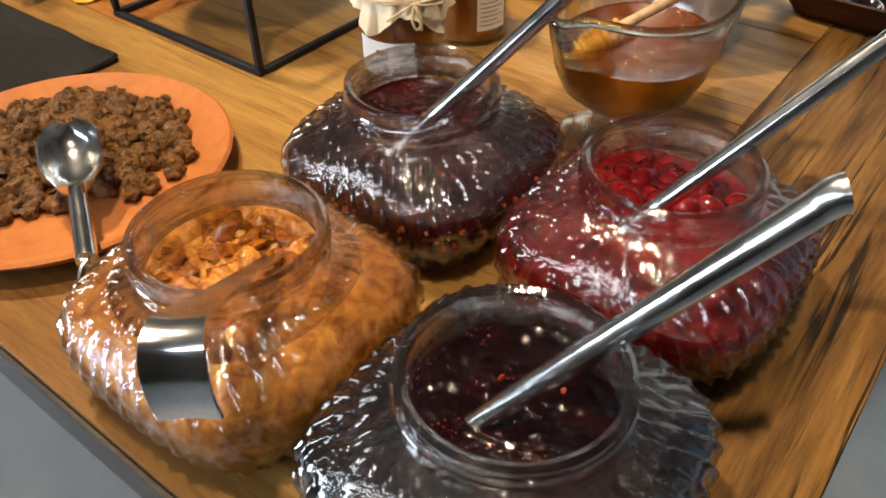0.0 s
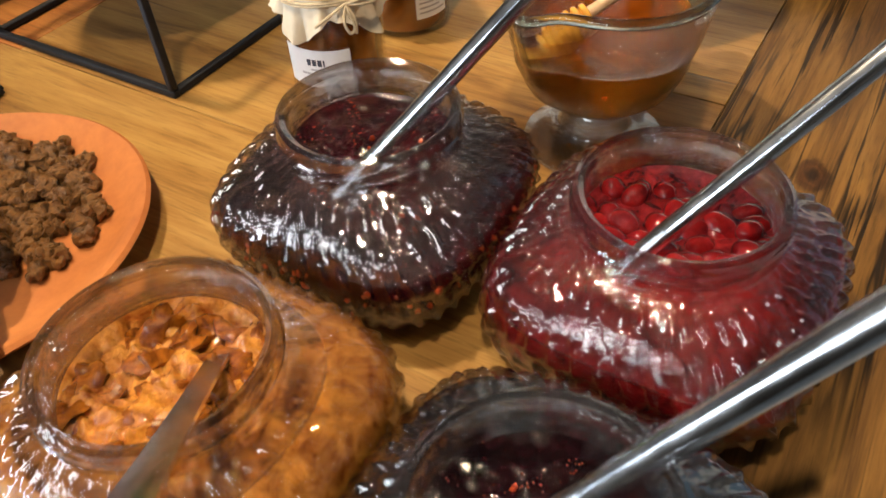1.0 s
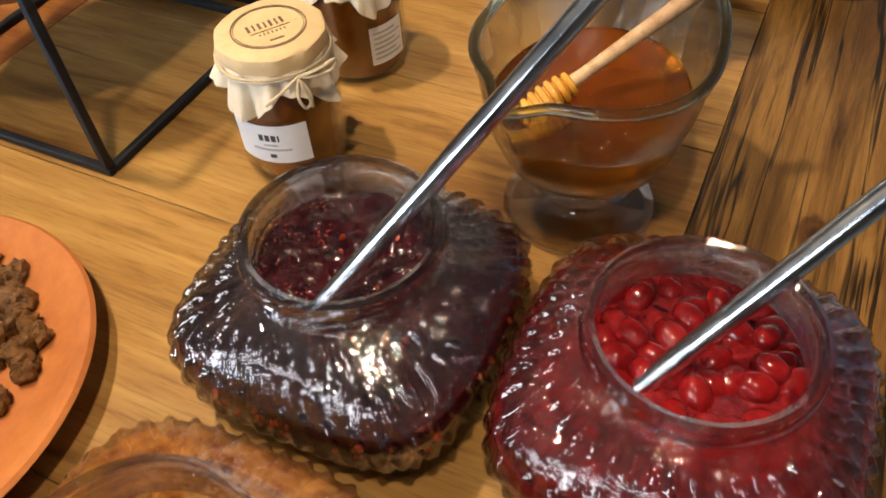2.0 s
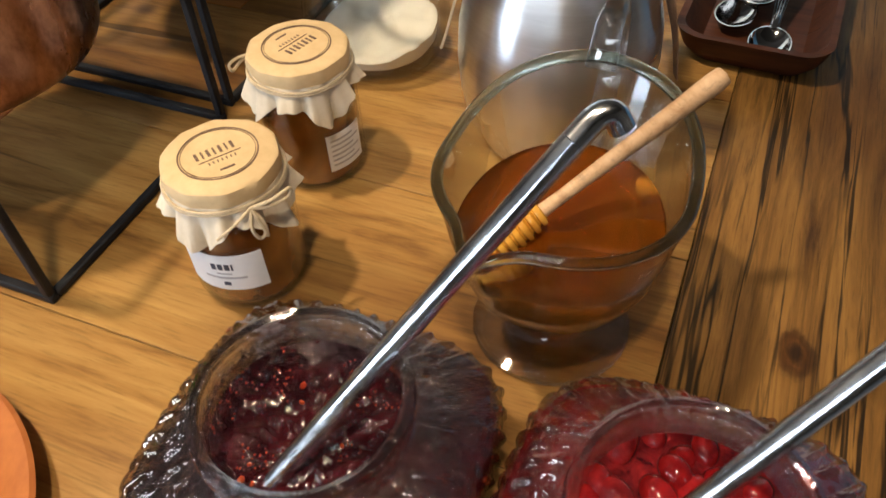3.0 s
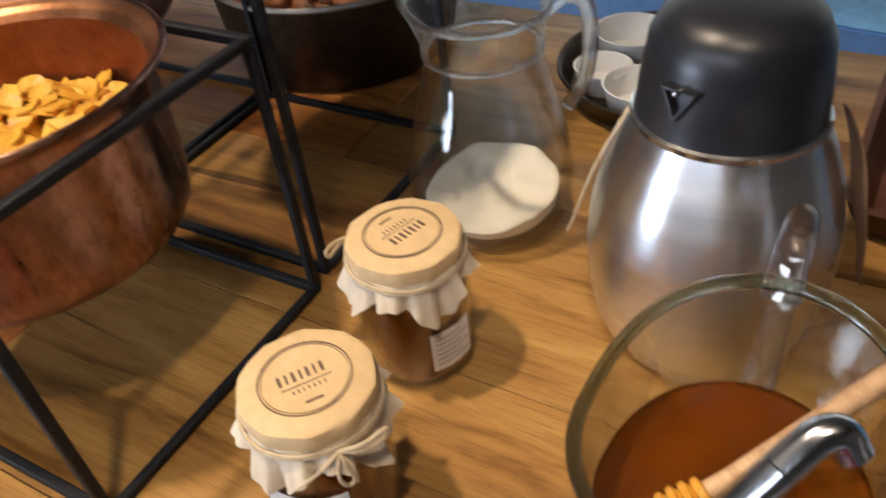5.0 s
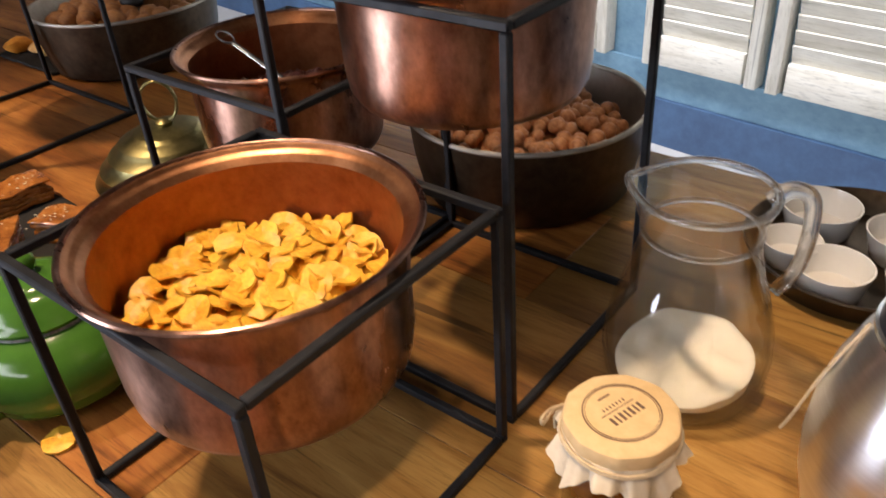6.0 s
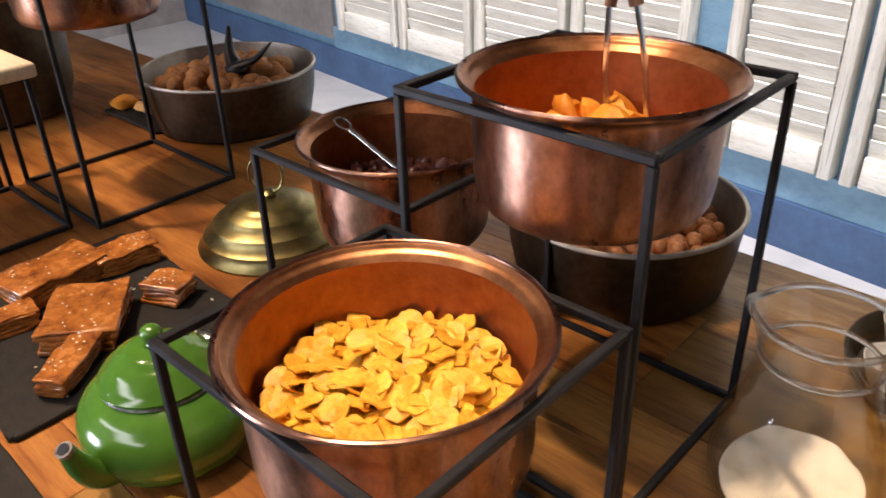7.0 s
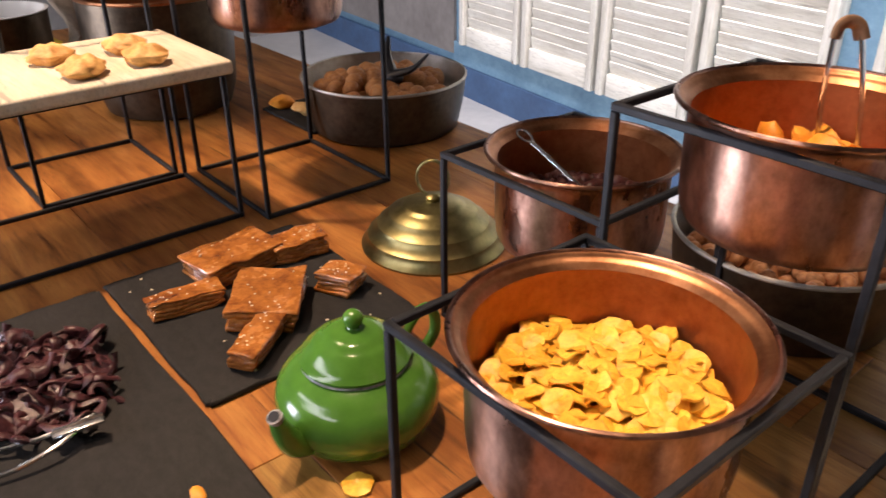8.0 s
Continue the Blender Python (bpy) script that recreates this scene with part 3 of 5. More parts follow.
# ---- food in the pots ----
def flake_mesh(seed):
    r, bm = random.Random(seed), bmesh.new()
    n, size, top, low = 14, 0.0102, [], []
    bend, twist = r.choice((-1, 1)) * r.uniform(0.05, 0.19), r.uniform(-0.12, 0.12)
    rim = [size * r.uniform(0.88, 1.10) for _ in range(n)]

    def at(rad, a, dz):
        x, y = rad * math.cos(a), rad * math.sin(a)
        return (x, y, dz + bend * (x * x - 0.4 * y * y) / size + twist * x * y / size + 0.0006 * rad / size * math.sin(3 * a + seed) + 0.0006 * rad / size * math.sin(5 * a + 2 * seed))
    for dz, rows in ((0.0007, top), (-0.0007, low)):
        rows.append([bm.verts.new(at(0.0001, 0, dz))])
        for f, up in ((0.35, 0.0006), (0.7, 0.0004), (1.0, 0.0)):
            rows.append([bm.verts.new(at(rim[i] * f, 2 * math.pi * i / n, dz + up + (0.0010 * r.uniform(-1, 1)) * (1 - f))) for i in range(n)])
        for i in range(n):
            bm.faces.new((rows[0][0], rows[1][i], rows[1][(i + 1) % n]))
        grid_faces(bm, rows[1:])
    grid_faces(bm, [top[3], low[3]])
    return bm


def heap(name, meshes, cx, cy, z, radius, rise, count, label, category, group, tilt=40, scale=(0.85, 1.15), seed=1, loose=0.0035):
    """Separate pieces strewn over a low mound; the meshes are shared."""
    r = random.Random(seed)
    for k in range(count):
        f = math.sqrt((k + 0.5) / count)
        a = k * 2.39996 + r.uniform(-0.3, 0.3)
        d = radius * f
        ob = new(name, meshes[k % len(meshes)])
        s = r.uniform(*scale)
        zz = z + rise * (1 - f * f) + r.uniform(-loose, loose)
        ob.matrix_basis = pose(cx + d * math.cos(a), cy + d * math.sin(a), zz, r.uniform(-tilt, tilt), r.uniform(-tilt, tilt), r.uniform(0, 360)) @ Matrix.Scale(s, 4)
        tagged(ob, label, category, group)


def shared(make, material, count):
    out = []
    for k in range(count):
        ob = link("shape", make(k), material)
        out.append(ob.data)
        bpy.data.objects.remove(ob)
    return out


def mound(name, x, y, z, r, rise, depth, material, label, rough=0.004, freq=90, seed=3):
    """The packed mass below the loose pieces."""
    def shape(a, rad, h):
        p = Vector((rad * math.cos(a), rad * math.sin(a), h))
        if h > -depth * 0.6:
            p.z += rough * noise.noise(Vector((p.x * freq, p.y * freq, seed)))
        return p
    prof = [(0, rise)] + [(r * f, rise * (1 - f * f)) for f in (0.12, 0.25, 0.4, 0.55, 0.7, 0.82, 0.92, 1.0)] + [(r * 0.97, -depth * 0.7), (r * 0.8, -depth), (0, -depth)]
    return solid(name, lathe(prof, 48, shape), material, pose(x, y, z), label, kind="stuff")


mound("corn_flake_bed", -0.527, 0.582, 0.143, 0.0905, 0.012, 0.030, FLAKE, "packed corn flakes below the loose ones")
flakes = shared(flake_mesh, FLAKE, 9)
heap("corn_flake", flakes, -0.530, 0.584, 0.156, 0.083, 0.022, 298, "golden toasted corn flake lying in the copper pot", "corn flake", "corn flakes in the pot", 34, (0.75, 1.2), 4, 0.007)
one = new("corn_flake", flakes[2])
one.matrix_basis = pose(-0.701, 0.485, 0.0035, 5, 0, 40) @ Matrix.Scale(1.35, 4)
tagged(one, "single pale corn flake dropped on the table", "corn flake")

apricots = shared(lambda k: lump(0.017, k, 0.35, 70, (1.1, 0.9, 0.45)), APRICOT, 4)
mound("apricot_bed", -0.522, 0.803, 0.256, 0.0880, 0.012, 0.022, APRICOT, "packed dried apricots in the pot", 0.006, 60)
heap("dried_apricot", apricots, -0.522, 0.803, 0.262, 0.080, 0.018, 26, "flattened orange dried apricot in the copper pot", "dried fruit", "dried apricots", 60, (0.85, 1.2), 5)
berries = shared(lambda k: lump(0.0065, k, 0.3, 150, (1.15, 0.9, 0.8), 2), CHOC, 4)
mound("dried_berry_bed", -0.761, 0.822, 0.146, 0.0850, 0.008, 0.028, CHOC, "packed dark dried berries in the pot", 0.005, 120)
heap("dried_berry", berries, -0.761, 0.822, 0.151, 0.078, 0.010, 110, "small dark wrinkled berry in the copper pot", "dried fruit", "dark dried berries", 60, (0.8, 1.3), 6)
walnuts = shared(lambda k: lump(0.0172, k, 0.12, 80, (1.06, 0.97, 0.97), 3), WALNUT, 4)
wx, wy = WALNUT_PAN[:2]
mound("walnut_bed", wx, wy, 0.034, 0.138, 0.018, 0.040, WALNUT, "whole walnuts lying deeper in the pan", 0.012, 50)
heap("walnut", walnuts, wx, wy, 0.072, 0.124, 0.020, 58, "whole brown walnut in its shell", "walnut", "walnuts in the pan", 180, (0.88, 1.1), 7)
hazels = shared(lambda k: lump(0.0085, k, 0.12, 120, (1, 0.95, 1.05)), HAZEL, 4)
hx, hy = HAZEL_PAN[:2]
mound("hazelnut_bed", hx, hy, 0.058, 0.118, 0.012, 0.045, HAZEL, "shelled hazelnuts lying deeper in the pan", 0.006, 110)
heap("hazelnut", hazels, hx, hy, 0.066, 0.112, 0.014, 170, "shelled reddish brown hazelnut in the pan", "hazelnut", "hazelnuts in the pan", 180, (0.85, 1.15), 8)


# ---- big jam jars ----
JAR_OUT = [(0.0, 0.003), (0.045, 0.003), (0.060, 0.0), (0.070, 0.005), (0.0785, 0.018), (0.083, 0.032), (0.0835, 0.044), (0.080, 0.055), (0.072, 0.0645), (0.061, 0.0715), (0.0545, 0.0755)]
NECK = [(0.0515, 0.0775), (0.0505, 0.083), (0.0515, 0.0865), (0.0528, 0.0885), (0.0515, 0.0905), (0.0520, 0.0945), (0.0515, 0.0975), (0.0490, 0.0990), (0.0462, 0.0975), (0.0455, 0.090), (0.0455, 0.080)]


def squared(a, r, z, dent, along=None, nr=1.0, nz=0.0):
    """A rounded square plan below, round at the neck, with rows of slanting oval bosses."""
    w = max(0.0, min(1.0, (0.0775 - z) / 0.018))
    p = 2 + 1.9 * w
    k = (abs(math.cos(a)) ** p + abs(math.sin(a)) ** p) ** (-1 / p)
    rr = r * (1 + (k - 1) * w * 0.92)
    if dent and along is not None and 0.0 < along < 0.1:
        wob = noise.noise(Vector((math.cos(a) * 5, math.sin(a) * 5, along * 45)))
        row = along / 0.0172 + 0.22 * wob
        ph = 46 * a + math.pi * math.floor(row) + 2.6 * (row % 1) + 1.2 * wob
        d = dent * (0.10 + 0.90 * max(0.0, math.cos(ph)) ** 0.8) * math.sin(math.pi * (row % 1)) ** 0.7 * min(1.0, (0.1 - along) / 0.006)
        d += 0.0008 * noise.noise(Vector((math.cos(a) * 14, math.sin(a) * 14, along * 170)))
        rr, z = rr + d * nr, z + d * nz
    return (rr * math.cos(a), rr * math.sin(a), z)


def jar_shell():
    inner = [(r - 0.0042, z + (0.004 if r < 0.06 and z < 0.05 else 0.0)) for r, z in reversed(JAR_OUT[1:])]
    inner = [(0.0455, 0.0765)] + [q for q in inner if q[1] < 0.0745]
    outer = fine(JAR_OUT, 0.0013)
    prof = outer + fine(NECK)[0:] + fine(inner) + [(0, 0.008)]
    bm, rows, n, along = bmesh.new(), [], 640, -0.058
    for i, (r, z) in enumerate(prof):
        nr, nz = 1.0, 0.0
        if 0 < i < len(outer) - 1:
            (r0, z0), (r1, z1) = prof[i - 1], prof[i + 1]
            h = math.hypot(r1 - r0, z1 - z0)
            nr, nz = (z1 - z0) / h, (r0 - r1) / h
            along += math.hypot(r - r0, z - z0)
        if r < 1e-6:
            rows.append([bm.verts.new((0, 0, z))])
        else:
            rows.append([bm.verts.new(squared(2 * math.pi * k / n, r, z, 0.0032 if i < len(outer) else 0.0, along, nr, nz)) for k in range(n)])
    for a, b in zip(rows, rows[1:]):
        if len(a) == 1:
            for i in range(n):
                bm.faces.new((a[0], b[i], b[(i + 1) % n]))
        elif len(b) == 1:
            for i in range(n):
                bm.faces.new((a[i], b[0], a[(i + 1) % n]))
        else:
            grid_faces(bm, [a, b])
    return bm


def jam_fill(level, lumpy, cling):
    """Preserve that clings to the glass a little above its level; the shoulder above stays clear."""
    prof = [(r - 0.0014, z + 0.002 if r < 0.062 and z < 0.02 else z - 0.0012 * (z > 0.05)) for r, z in fine(JAR_OUT, 0.004) if 0.02 < r and z < cling]
    lip = prof[-1][0] - 0.003
    prof = fine([(0, 0.0065)] + prof + [(lip, prof[-1][1] - 0.003)], 0.003)
    drop = prof[-1][1] - level
    steps = 44
    inner = [(lip * (1 - k / steps), level + max(0.0, drop) * max(0.0, 1 - k / 6) ** 2) for k in range(1, steps)]

    def shape(a, r, z):
        x, y, h = squared(a, r, z, 0.0)
        if r <= lip + 1e-6 and z > 0.02:
            f = lumpy * min(1.0, (lip - r) / 0.008)
            h += f * (noise.noise(Vector((x * 70, y * 70, level * 90))) + 0.6 * noise.noise(Vector((x * 170, y * 170, 3))) + 0.25 * noise.noise(Vector((x * 380, y * 380, 7))))
        return Vector((x, y, h))
    return lathe(prof + inner + [(0, level)], 240, shape)


def fruit_flecks(level, count, size, seed, spread):
    """Bits of fruit and seed pressed against the glass and lying in the surface."""
    r, bits = random.Random(seed), []
    for k in range(count):
        a = r.uniform(0, 2 * math.pi)
        if k % 12:
            z = r.uniform(0.018, level)
            rad = 0.0818 if z > 0.03 else 0.0772
            p = squared(a, rad, z, 0.0)
        else:
            d = spread * math.sqrt(r.random())
            p = (d * math.cos(a), d * math.sin(a), level + 0.001)
        bits.append(moved(lump(size, k, 0.4, 200, (1.2, 0.9, 0.6), 1), pose(*p, r.uniform(0, 360), r.uniform(0, 360), r.uniform(0, 360)) @ Matrix.Scale(r.uniform(0.6, 1.3), 4)))
    return join(bits)


def build_ladle(points, hook, label, thick=0.0062, end=0.0060):
    top = thing("ladle", pose(0, 0, 0), label, "ladle", "steel ladles in the jam jars")
    part("handle", tube(points, lambda t: 0.0056 + (thick - 0.0056) * t, 16, 1), STEEL, top)
    part("hook", tube(hook, lambda t: thick + (end - thick) * t, 16, 6), STEEL, top)
    bowl = part("bowl", lathe([(0, -0.010), (0.010, -0.008), (0.016, 0.0), (0.0175, 0.006), (0.0165, 0.006), (0.015, 0.0), (0.009, -0.007), (0, -0.009)], 28), STEEL, top)
    bowl.matrix_basis = Matrix.Translation(Vector(points[0]))
    return top


def strap(points, width, across, thick=0.0022, steps=6):
    """A flat steel strip along a smooth line, its width a function of 0..1, gently hollow across."""
    line, bm, rows = spline(points, steps), bmesh.new(), []
    side = Vector(across).normalized()
    for i, q in enumerate(line):
        d = (line[min(i + 1, len(line) - 1)] - line[max(i - 1, 0)]).normalized()
        s = (side - d * side.dot(d)).normalized()
        up, w = s.cross(d), width(i / (len(line) - 1)) / 2
        upper = [q + s * (w * f) - up * (0.10 * w * f * f) for f in (-1, -0.6, -0.2, 0.2, 0.6, 1)]
        rows.append([bm.verts.new(p) for p in upper] + [bm.verts.new(p - up * thick) for p in reversed(upper)])
    grid_faces(bm, rows)
    bm.faces.new(rows[0]), bm.faces.new(rows[-1])
    return bm


jar_ob = None
for x, y, level, cling, jam, lumpy, label, word in ((-0.160, 0.247, 0.0610, 0.0700, AMBER_JAM, 0.0070, "squat pressed glass jar of amber orange preserve, lid off", "glossy lumpy orange preserve"),
                                             (-0.177, 0.427, 0.0455, 0.0545, PLUM_JAM, 0.0045, "squat pressed glass jar of dark strawberry preserve, lid off", "dark red preserve full of seeds"),
                                             (-0.003, 0.437, 0.0450, 0.0530, RED_JAM, 0.0010, "squat pressed glass jar of red cherries in syrup, lid off", "clear red syrup"),
                                             (0.010, 0.258, 0.0420, 0.0530, DARK_JAM, 0.0015, "squat pressed glass jar of black berry preserve, lid off", "almost black preserve with tiny seeds")):
    top = thing("jam_jar", pose(x, y, 0), label, "jar", "four big jam jars")
    if jar_ob is None:
        jar_ob = part("glass_body", jar_shell(), GLASS, top, "clear glass with rows of slanting bosses")
    else:
        share("glass_body", jar_ob, top)
    part("jam", jam_fill(level, lumpy, cling), jam, top, word)
    if jam is AMBER_JAM:
        r = random.Random(8)
        for k in range(34):
            a, d = 2.4 * k, 0.050 * math.sqrt((k + 0.5) / 34)
            chunk = part("fruit_chunk", lump(0.0080, k, 0.95, 150, (1.35, 0.95, 0.6), 3), CHUNK, top, "glossy brown orange chunk of candied fruit")
            chunk.matrix_basis = pose(d * math.cos(a), d * math.sin(a), level + r.uniform(-0.0050, 0.0), r.uniform(-35, 35), r.uniform(-35, 35), r.uniform(0, 360)) @ Matrix.Scale(r.uniform(0.7, 1.15), 4)
    if jam in (PLUM_JAM, DARK_JAM):
        tagged(part("fruit_flecks", fruit_flecks(level, 150 if jam is PLUM_JAM else 80, 0.0019, 5, 0.045), FLECK, top, "orange red flecks of fruit and seed"), kind="stuff")
cherries = shared(lambda k: lump(0.0086, k, 0.08, 60, (1.2, 0.9, 0.85), 3), BERRY, 3)
heap("cherry", cherries, -0.003, 0.437, 0.0425, 0.068, 0.001, 70, "bright red cherry floating in syrup", "cherry", "cherries in the jar", 30, (0.85, 1.15), 12)


def rod(a, b, f0, f1):
    a, b = Vector(a), Vector(b)
    return a + (b - a) * f0, a + (b - a) * f1


p, q = rod((-0.1788, 0.4224, 0.0600), (-0.0903, 0.5341, 0.1801), -0.22, 1.02)
build_ladle([p, q], [q, q + Vector((0.007, 0.009, 0.008)), q + Vector((0.013, 0.013, 0.009)), q + Vector((0.018, 0.013, 0.002))], "polished steel ladle leaning in the strawberry jar")
p, q = rod((-0.0088, 0.4455, 0.0600), (0.0935, 0.5470, 0.1897), -0.22, 1.15)
build_ladle([p, q], [q, q + Vector((0.007, 0.007, 0.007)), q + Vector((0.014, 0.012, 0.006)), q + Vector((0.017, 0.012, -0.004))], "polished steel ladle leaning in the cherry jar")
p, q = rod((0.0045, 0.2745, 0.0601), (0.1042, 0.3510, 0.1897), -0.30, 0.84)
build_ladle([p, q], [q, q + Vector((0.0022, 0.0017, 0.0028)), q + Vector((0.0046, 0.0034, 0.0052)), q + Vector((0.0072, 0.0050, 0.0064))], "thick polished steel ladle leaning in the black berry jar", 0.0074, 0.0084)
p, q = rod((-0.1587, 0.2726, 0.0599), (-0.0914, 0.1863, 0.1301), -0.20, 1.20)
server = thing("ladle", pose(0, 0, 0), "flat steel server with a broad hooked end, in the orange jar", "ladle", "steel ladles in the jam jars")
part("handle", strap([p, p + (q - p) * 0.35, p + (q - p) * 0.7, q], lambda t: 0.0095 + 0.0095 * t ** 2.5, (0.78, 0.61, 0)), STEEL, server)
part("hook", strap([q, q + Vector((0.0035, -0.0050, 0.0030)), q + Vector((0.0085, -0.0110, 0.0015)), q + Vector((0.0120, -0.0150, -0.0090)), q + Vector((0.0130, -0.0155, -0.0200)), q + Vector((0.0120, -0.0140, -0.0300))], lambda t: 0.0190 + 0.0050 * min(1.0, 2 * t), (0.78, 0.61, 0)), STEEL, server, "broad bent hook")
part("bowl", lathe([(0, -0.010), (0.010, -0.008), (0.016, 0.0), (0.0175, 0.006), (0.0165, 0.006), (0.015, 0.0), (0.009, -0.007), (0, -0.009)], 28), STEEL, server).matrix_basis = Matrix.Translation(p)


# ---- small jars under kraft paper ----
def cap_shape(a, r, z):
    """Paper folded over the lid: ten soft facets."""
    n = 10
    facet = math.cos(math.pi / n) / math.cos((a + 0.2) % (2 * math.pi / n) - math.pi / n)
    f = min(1.0, r / 0.034) ** 3
    k = 1 + f * (0.6 * (facet - 1) + 0.010 + 0.010 * noise.noise(Vector((3 * math.cos(a), 3 * math.sin(a), z * 60))))
    return Vector((r * k * math.cos(a), r * k * math.sin(a), z + 0.0006 * noise.noise(Vector((r * 90 * math.cos(a), r * 90 * math.sin(a), 2)))))


def skirt_shape(a, r, z):
    corner = abs(math.cos(2 * a + 0.5)) ** 3
    f = max(0.0, (0.092 - z) / 0.012)
    drop = f * (0.002 + 0.018 * corner)
    rr = r + f * (0.0035 * math.sin(11 * a) + 0.002 * math.sin(23 * a + 2) + 0.002)
    return Vector((rr * math.cos(a), rr * math.sin(a), z - drop))


def flat_disc_ring(r0, r1, z, t=0.0004, n=48):
    return lathe([(r0, z), (r1, z), (r1, z + t), (r0, z + t), (r0, z)], n)


def build_small_jar(x, y, turn, text, bow, back):
    label = "small jar of " + ("whole amber fruit" if back else "amber preserve") + " under a twine-tied kraft cap"
    top = thing("preserve_jar", pose(x, y, 0, 0, 0, turn), label, "jar", "small labelled preserve jars")
    part("glass", lathe([(0, 0), (0.030, 0), (0.0350, 0.003), (0.0368, 0.010), (0.0368, 0.072), (0.0345, 0.080), (0.0310, 0.085), (0.0310, 0.094), (0.0290, 0.094), (0.0290, 0.085), (0.0330, 0.078),
                         (0.0350, 0.070), (0.0350, 0.010), (0.0330, 0.004), (0, 0.0035)], 56), THIN_GLASS, top)
    part("preserve", lathe([(0, 0.0045), (0.0325, 0.0055), (0.0345, 0.011), (0.0345, 0.070), (0.0325, 0.077), (0.0285, 0.083), (0, 0.084)], 56), FIG_JAM, top)
    turned = pose(0, 0, 0, 0, 0, text)
    cap = part("paper_cap", lathe([(0.030, 0.0945), (0.0355, 0.0925), (0.0362, 0.098), (0.0352, 0.1025), (0.0325, 0.1042), (0.020, 0.1045), (0, 0.1045), ], 60, cap_shape), KRAFT, top, "kraft paper stretched over the lid")
    part("stamp", join([flat_disc_ring(0.0232, 0.0240, 0.1046), flat_disc_ring(0.0220, 0.0223, 0.1046), *[rbox(0.0012 if k % 2 else 0.0018, 0.0066, 0.0004, 0, 1, (-0.0125 + 0.0037 * k, 0.0030, 0.1048)) for k in range(7)], rbox(0.0260, 0.0004, 0.0004, 0, 1, (0, -0.0035, 0.1048)),
                        *[rbox(0.0008, 0.0022, 0.0004, 0, 1, (-0.0080 + 0.0027 * k, -0.0070, 0.1048)) for k in range(7)], rbox(0.0090, 0.0012, 0.0004, 0, 1, (0, -0.0155, 0.1048))]), INK, cap, "round brown stamp with plain bars", False).matrix_basis = turned
    part("paper_skirt", lathe([(0.0352, 0.0925), (0.0358, 0.088), (0.0372, 0.084), (0.0385, 0.080), (0.0377, 0.080), (0.0364, 0.084), (0.0350, 0.088), (0.0344, 0.0925), (0.0352, 0.0925)], 120, skirt_shape), KRAFT_PALE, top, "creased pale paper skirt with drooping corners")
    ring = [(0.0368 * math.cos(a), 0.0368 * math.sin(a), 0.0905 + 0.0008 * math.sin(3 * a)) for a in (2 * math.pi * k / 24 for k in range(25))]
    twine = [tube(ring, 0.0010, 6, 2), tube([(c[0] * 1.01, c[1] * 1.01, c[2] - 0.0017) for c in ring], 0.0009, 6, 2)]
    b = Vector((0.0385 * math.cos(bow), 0.0385 * math.sin(bow), 0.0895))
    s, o = Vector((-math.sin(bow), math.cos(bow), 0)), Vector((math.cos(bow), math.sin(bow), 0))
    d = Vector((0, 0, 1))
    twine.append(tube([b, b + s * 0.012 + o * 0.004 + d * 0.003, b + s * 0.024 + o * 0.003 + d * 0.005, b + s * 0.022 + o * 0.003 - d * 0.001, b + s * 0.010 + o * 0.004 - d * 0.001, b], 0.0011, 6, 6))
    twine.append(tube([b, b - s * 0.004 + o * 0.006 - d * 0.010, b - s * 0.001 + o * 0.006 - d * 0.019, b + s * 0.003 + o * 0.006 - d * 0.016, b + s * 0.001 + o * 0.004 - d * 0.006, b], 0.0011, 6, 6))
    twine.append(tube([b, b - s * 0.012 + o * 0.003 - d * 0.004, b - s * 0.024 + o * 0.001 - d * 0.011], 0.0010, 6, 6))
    twine.append(tube([b, b + s * 0.004 + o * 0.005 - d * 0.010, b + s * 0.004 + o * 0.005 - d * 0.021], 0.0010, 6, 6))
    part("twine", join(twine), TWINE, top, "jute twine tied in a bow")
    # the label follows the glass
    a0, a1 = (-0.78, 0.70) if not back else (-0.42, 0.42)
    z0, z1 = (0.024, 0.055) if not back else (0.018, 0.050)

    def wrap(a0, a1, z0, z1, r, t):
        bm, rows = bmesh.new(), []
        for rr, zz in ((r, z0), (r + t, z0), (r + t, z1), (r, z1)):
            rows.append([bm.verts.new((rr * math.cos(a0 + (a1 - a0) * k / 14), rr * math.sin(a0 + (a1 - a0) * k / 14), zz)) for k in range(15)])
        grid_faces(bm, rows + [rows[0]], False)
        return bm
    lab = part("label", wrap(a0, a1, z0, z1, 0.0370, 0.0003), LABEL_PAPER, top, "white paper label with plain printed bars")
    if not back:
        part("print", join([*[wrap(-0.20 + 0.115 * k, -0.20 + 0.115 * k + (0.085 if k < 3 else 0.03), 0.0425, 0.0475, 0.0373, 0.0002) for k in range(4)], wrap(-0.06, 0.06, 0.0285, 0.0315, 0.0373, 0.0002)]), DARK_INK, lab)
        part("small_print", join([wrap(-0.36, 0.36, 0.0345, 0.0362, 0.0373, 0.0002), wrap(-0.13, 0.13, 0.0385, 0.0397, 0.0373, 0.0002)]), GREY_INK, lab)
    else:
        part("small_print", join([wrap(-0.34, 0.34 - 0.16 * (k % 2), 0.0225 + 0.0043 * k, 0.0240 + 0.0043 * k, 0.0373, 0.0002) for k in range(6)]), GREY_INK, lab)
    return top


build_small_jar(-0.301, 0.552, -76, 130.6, radians(42), False)
build_small_jar(-0.314, 0.668, -20, -87.2, radians(200), True)


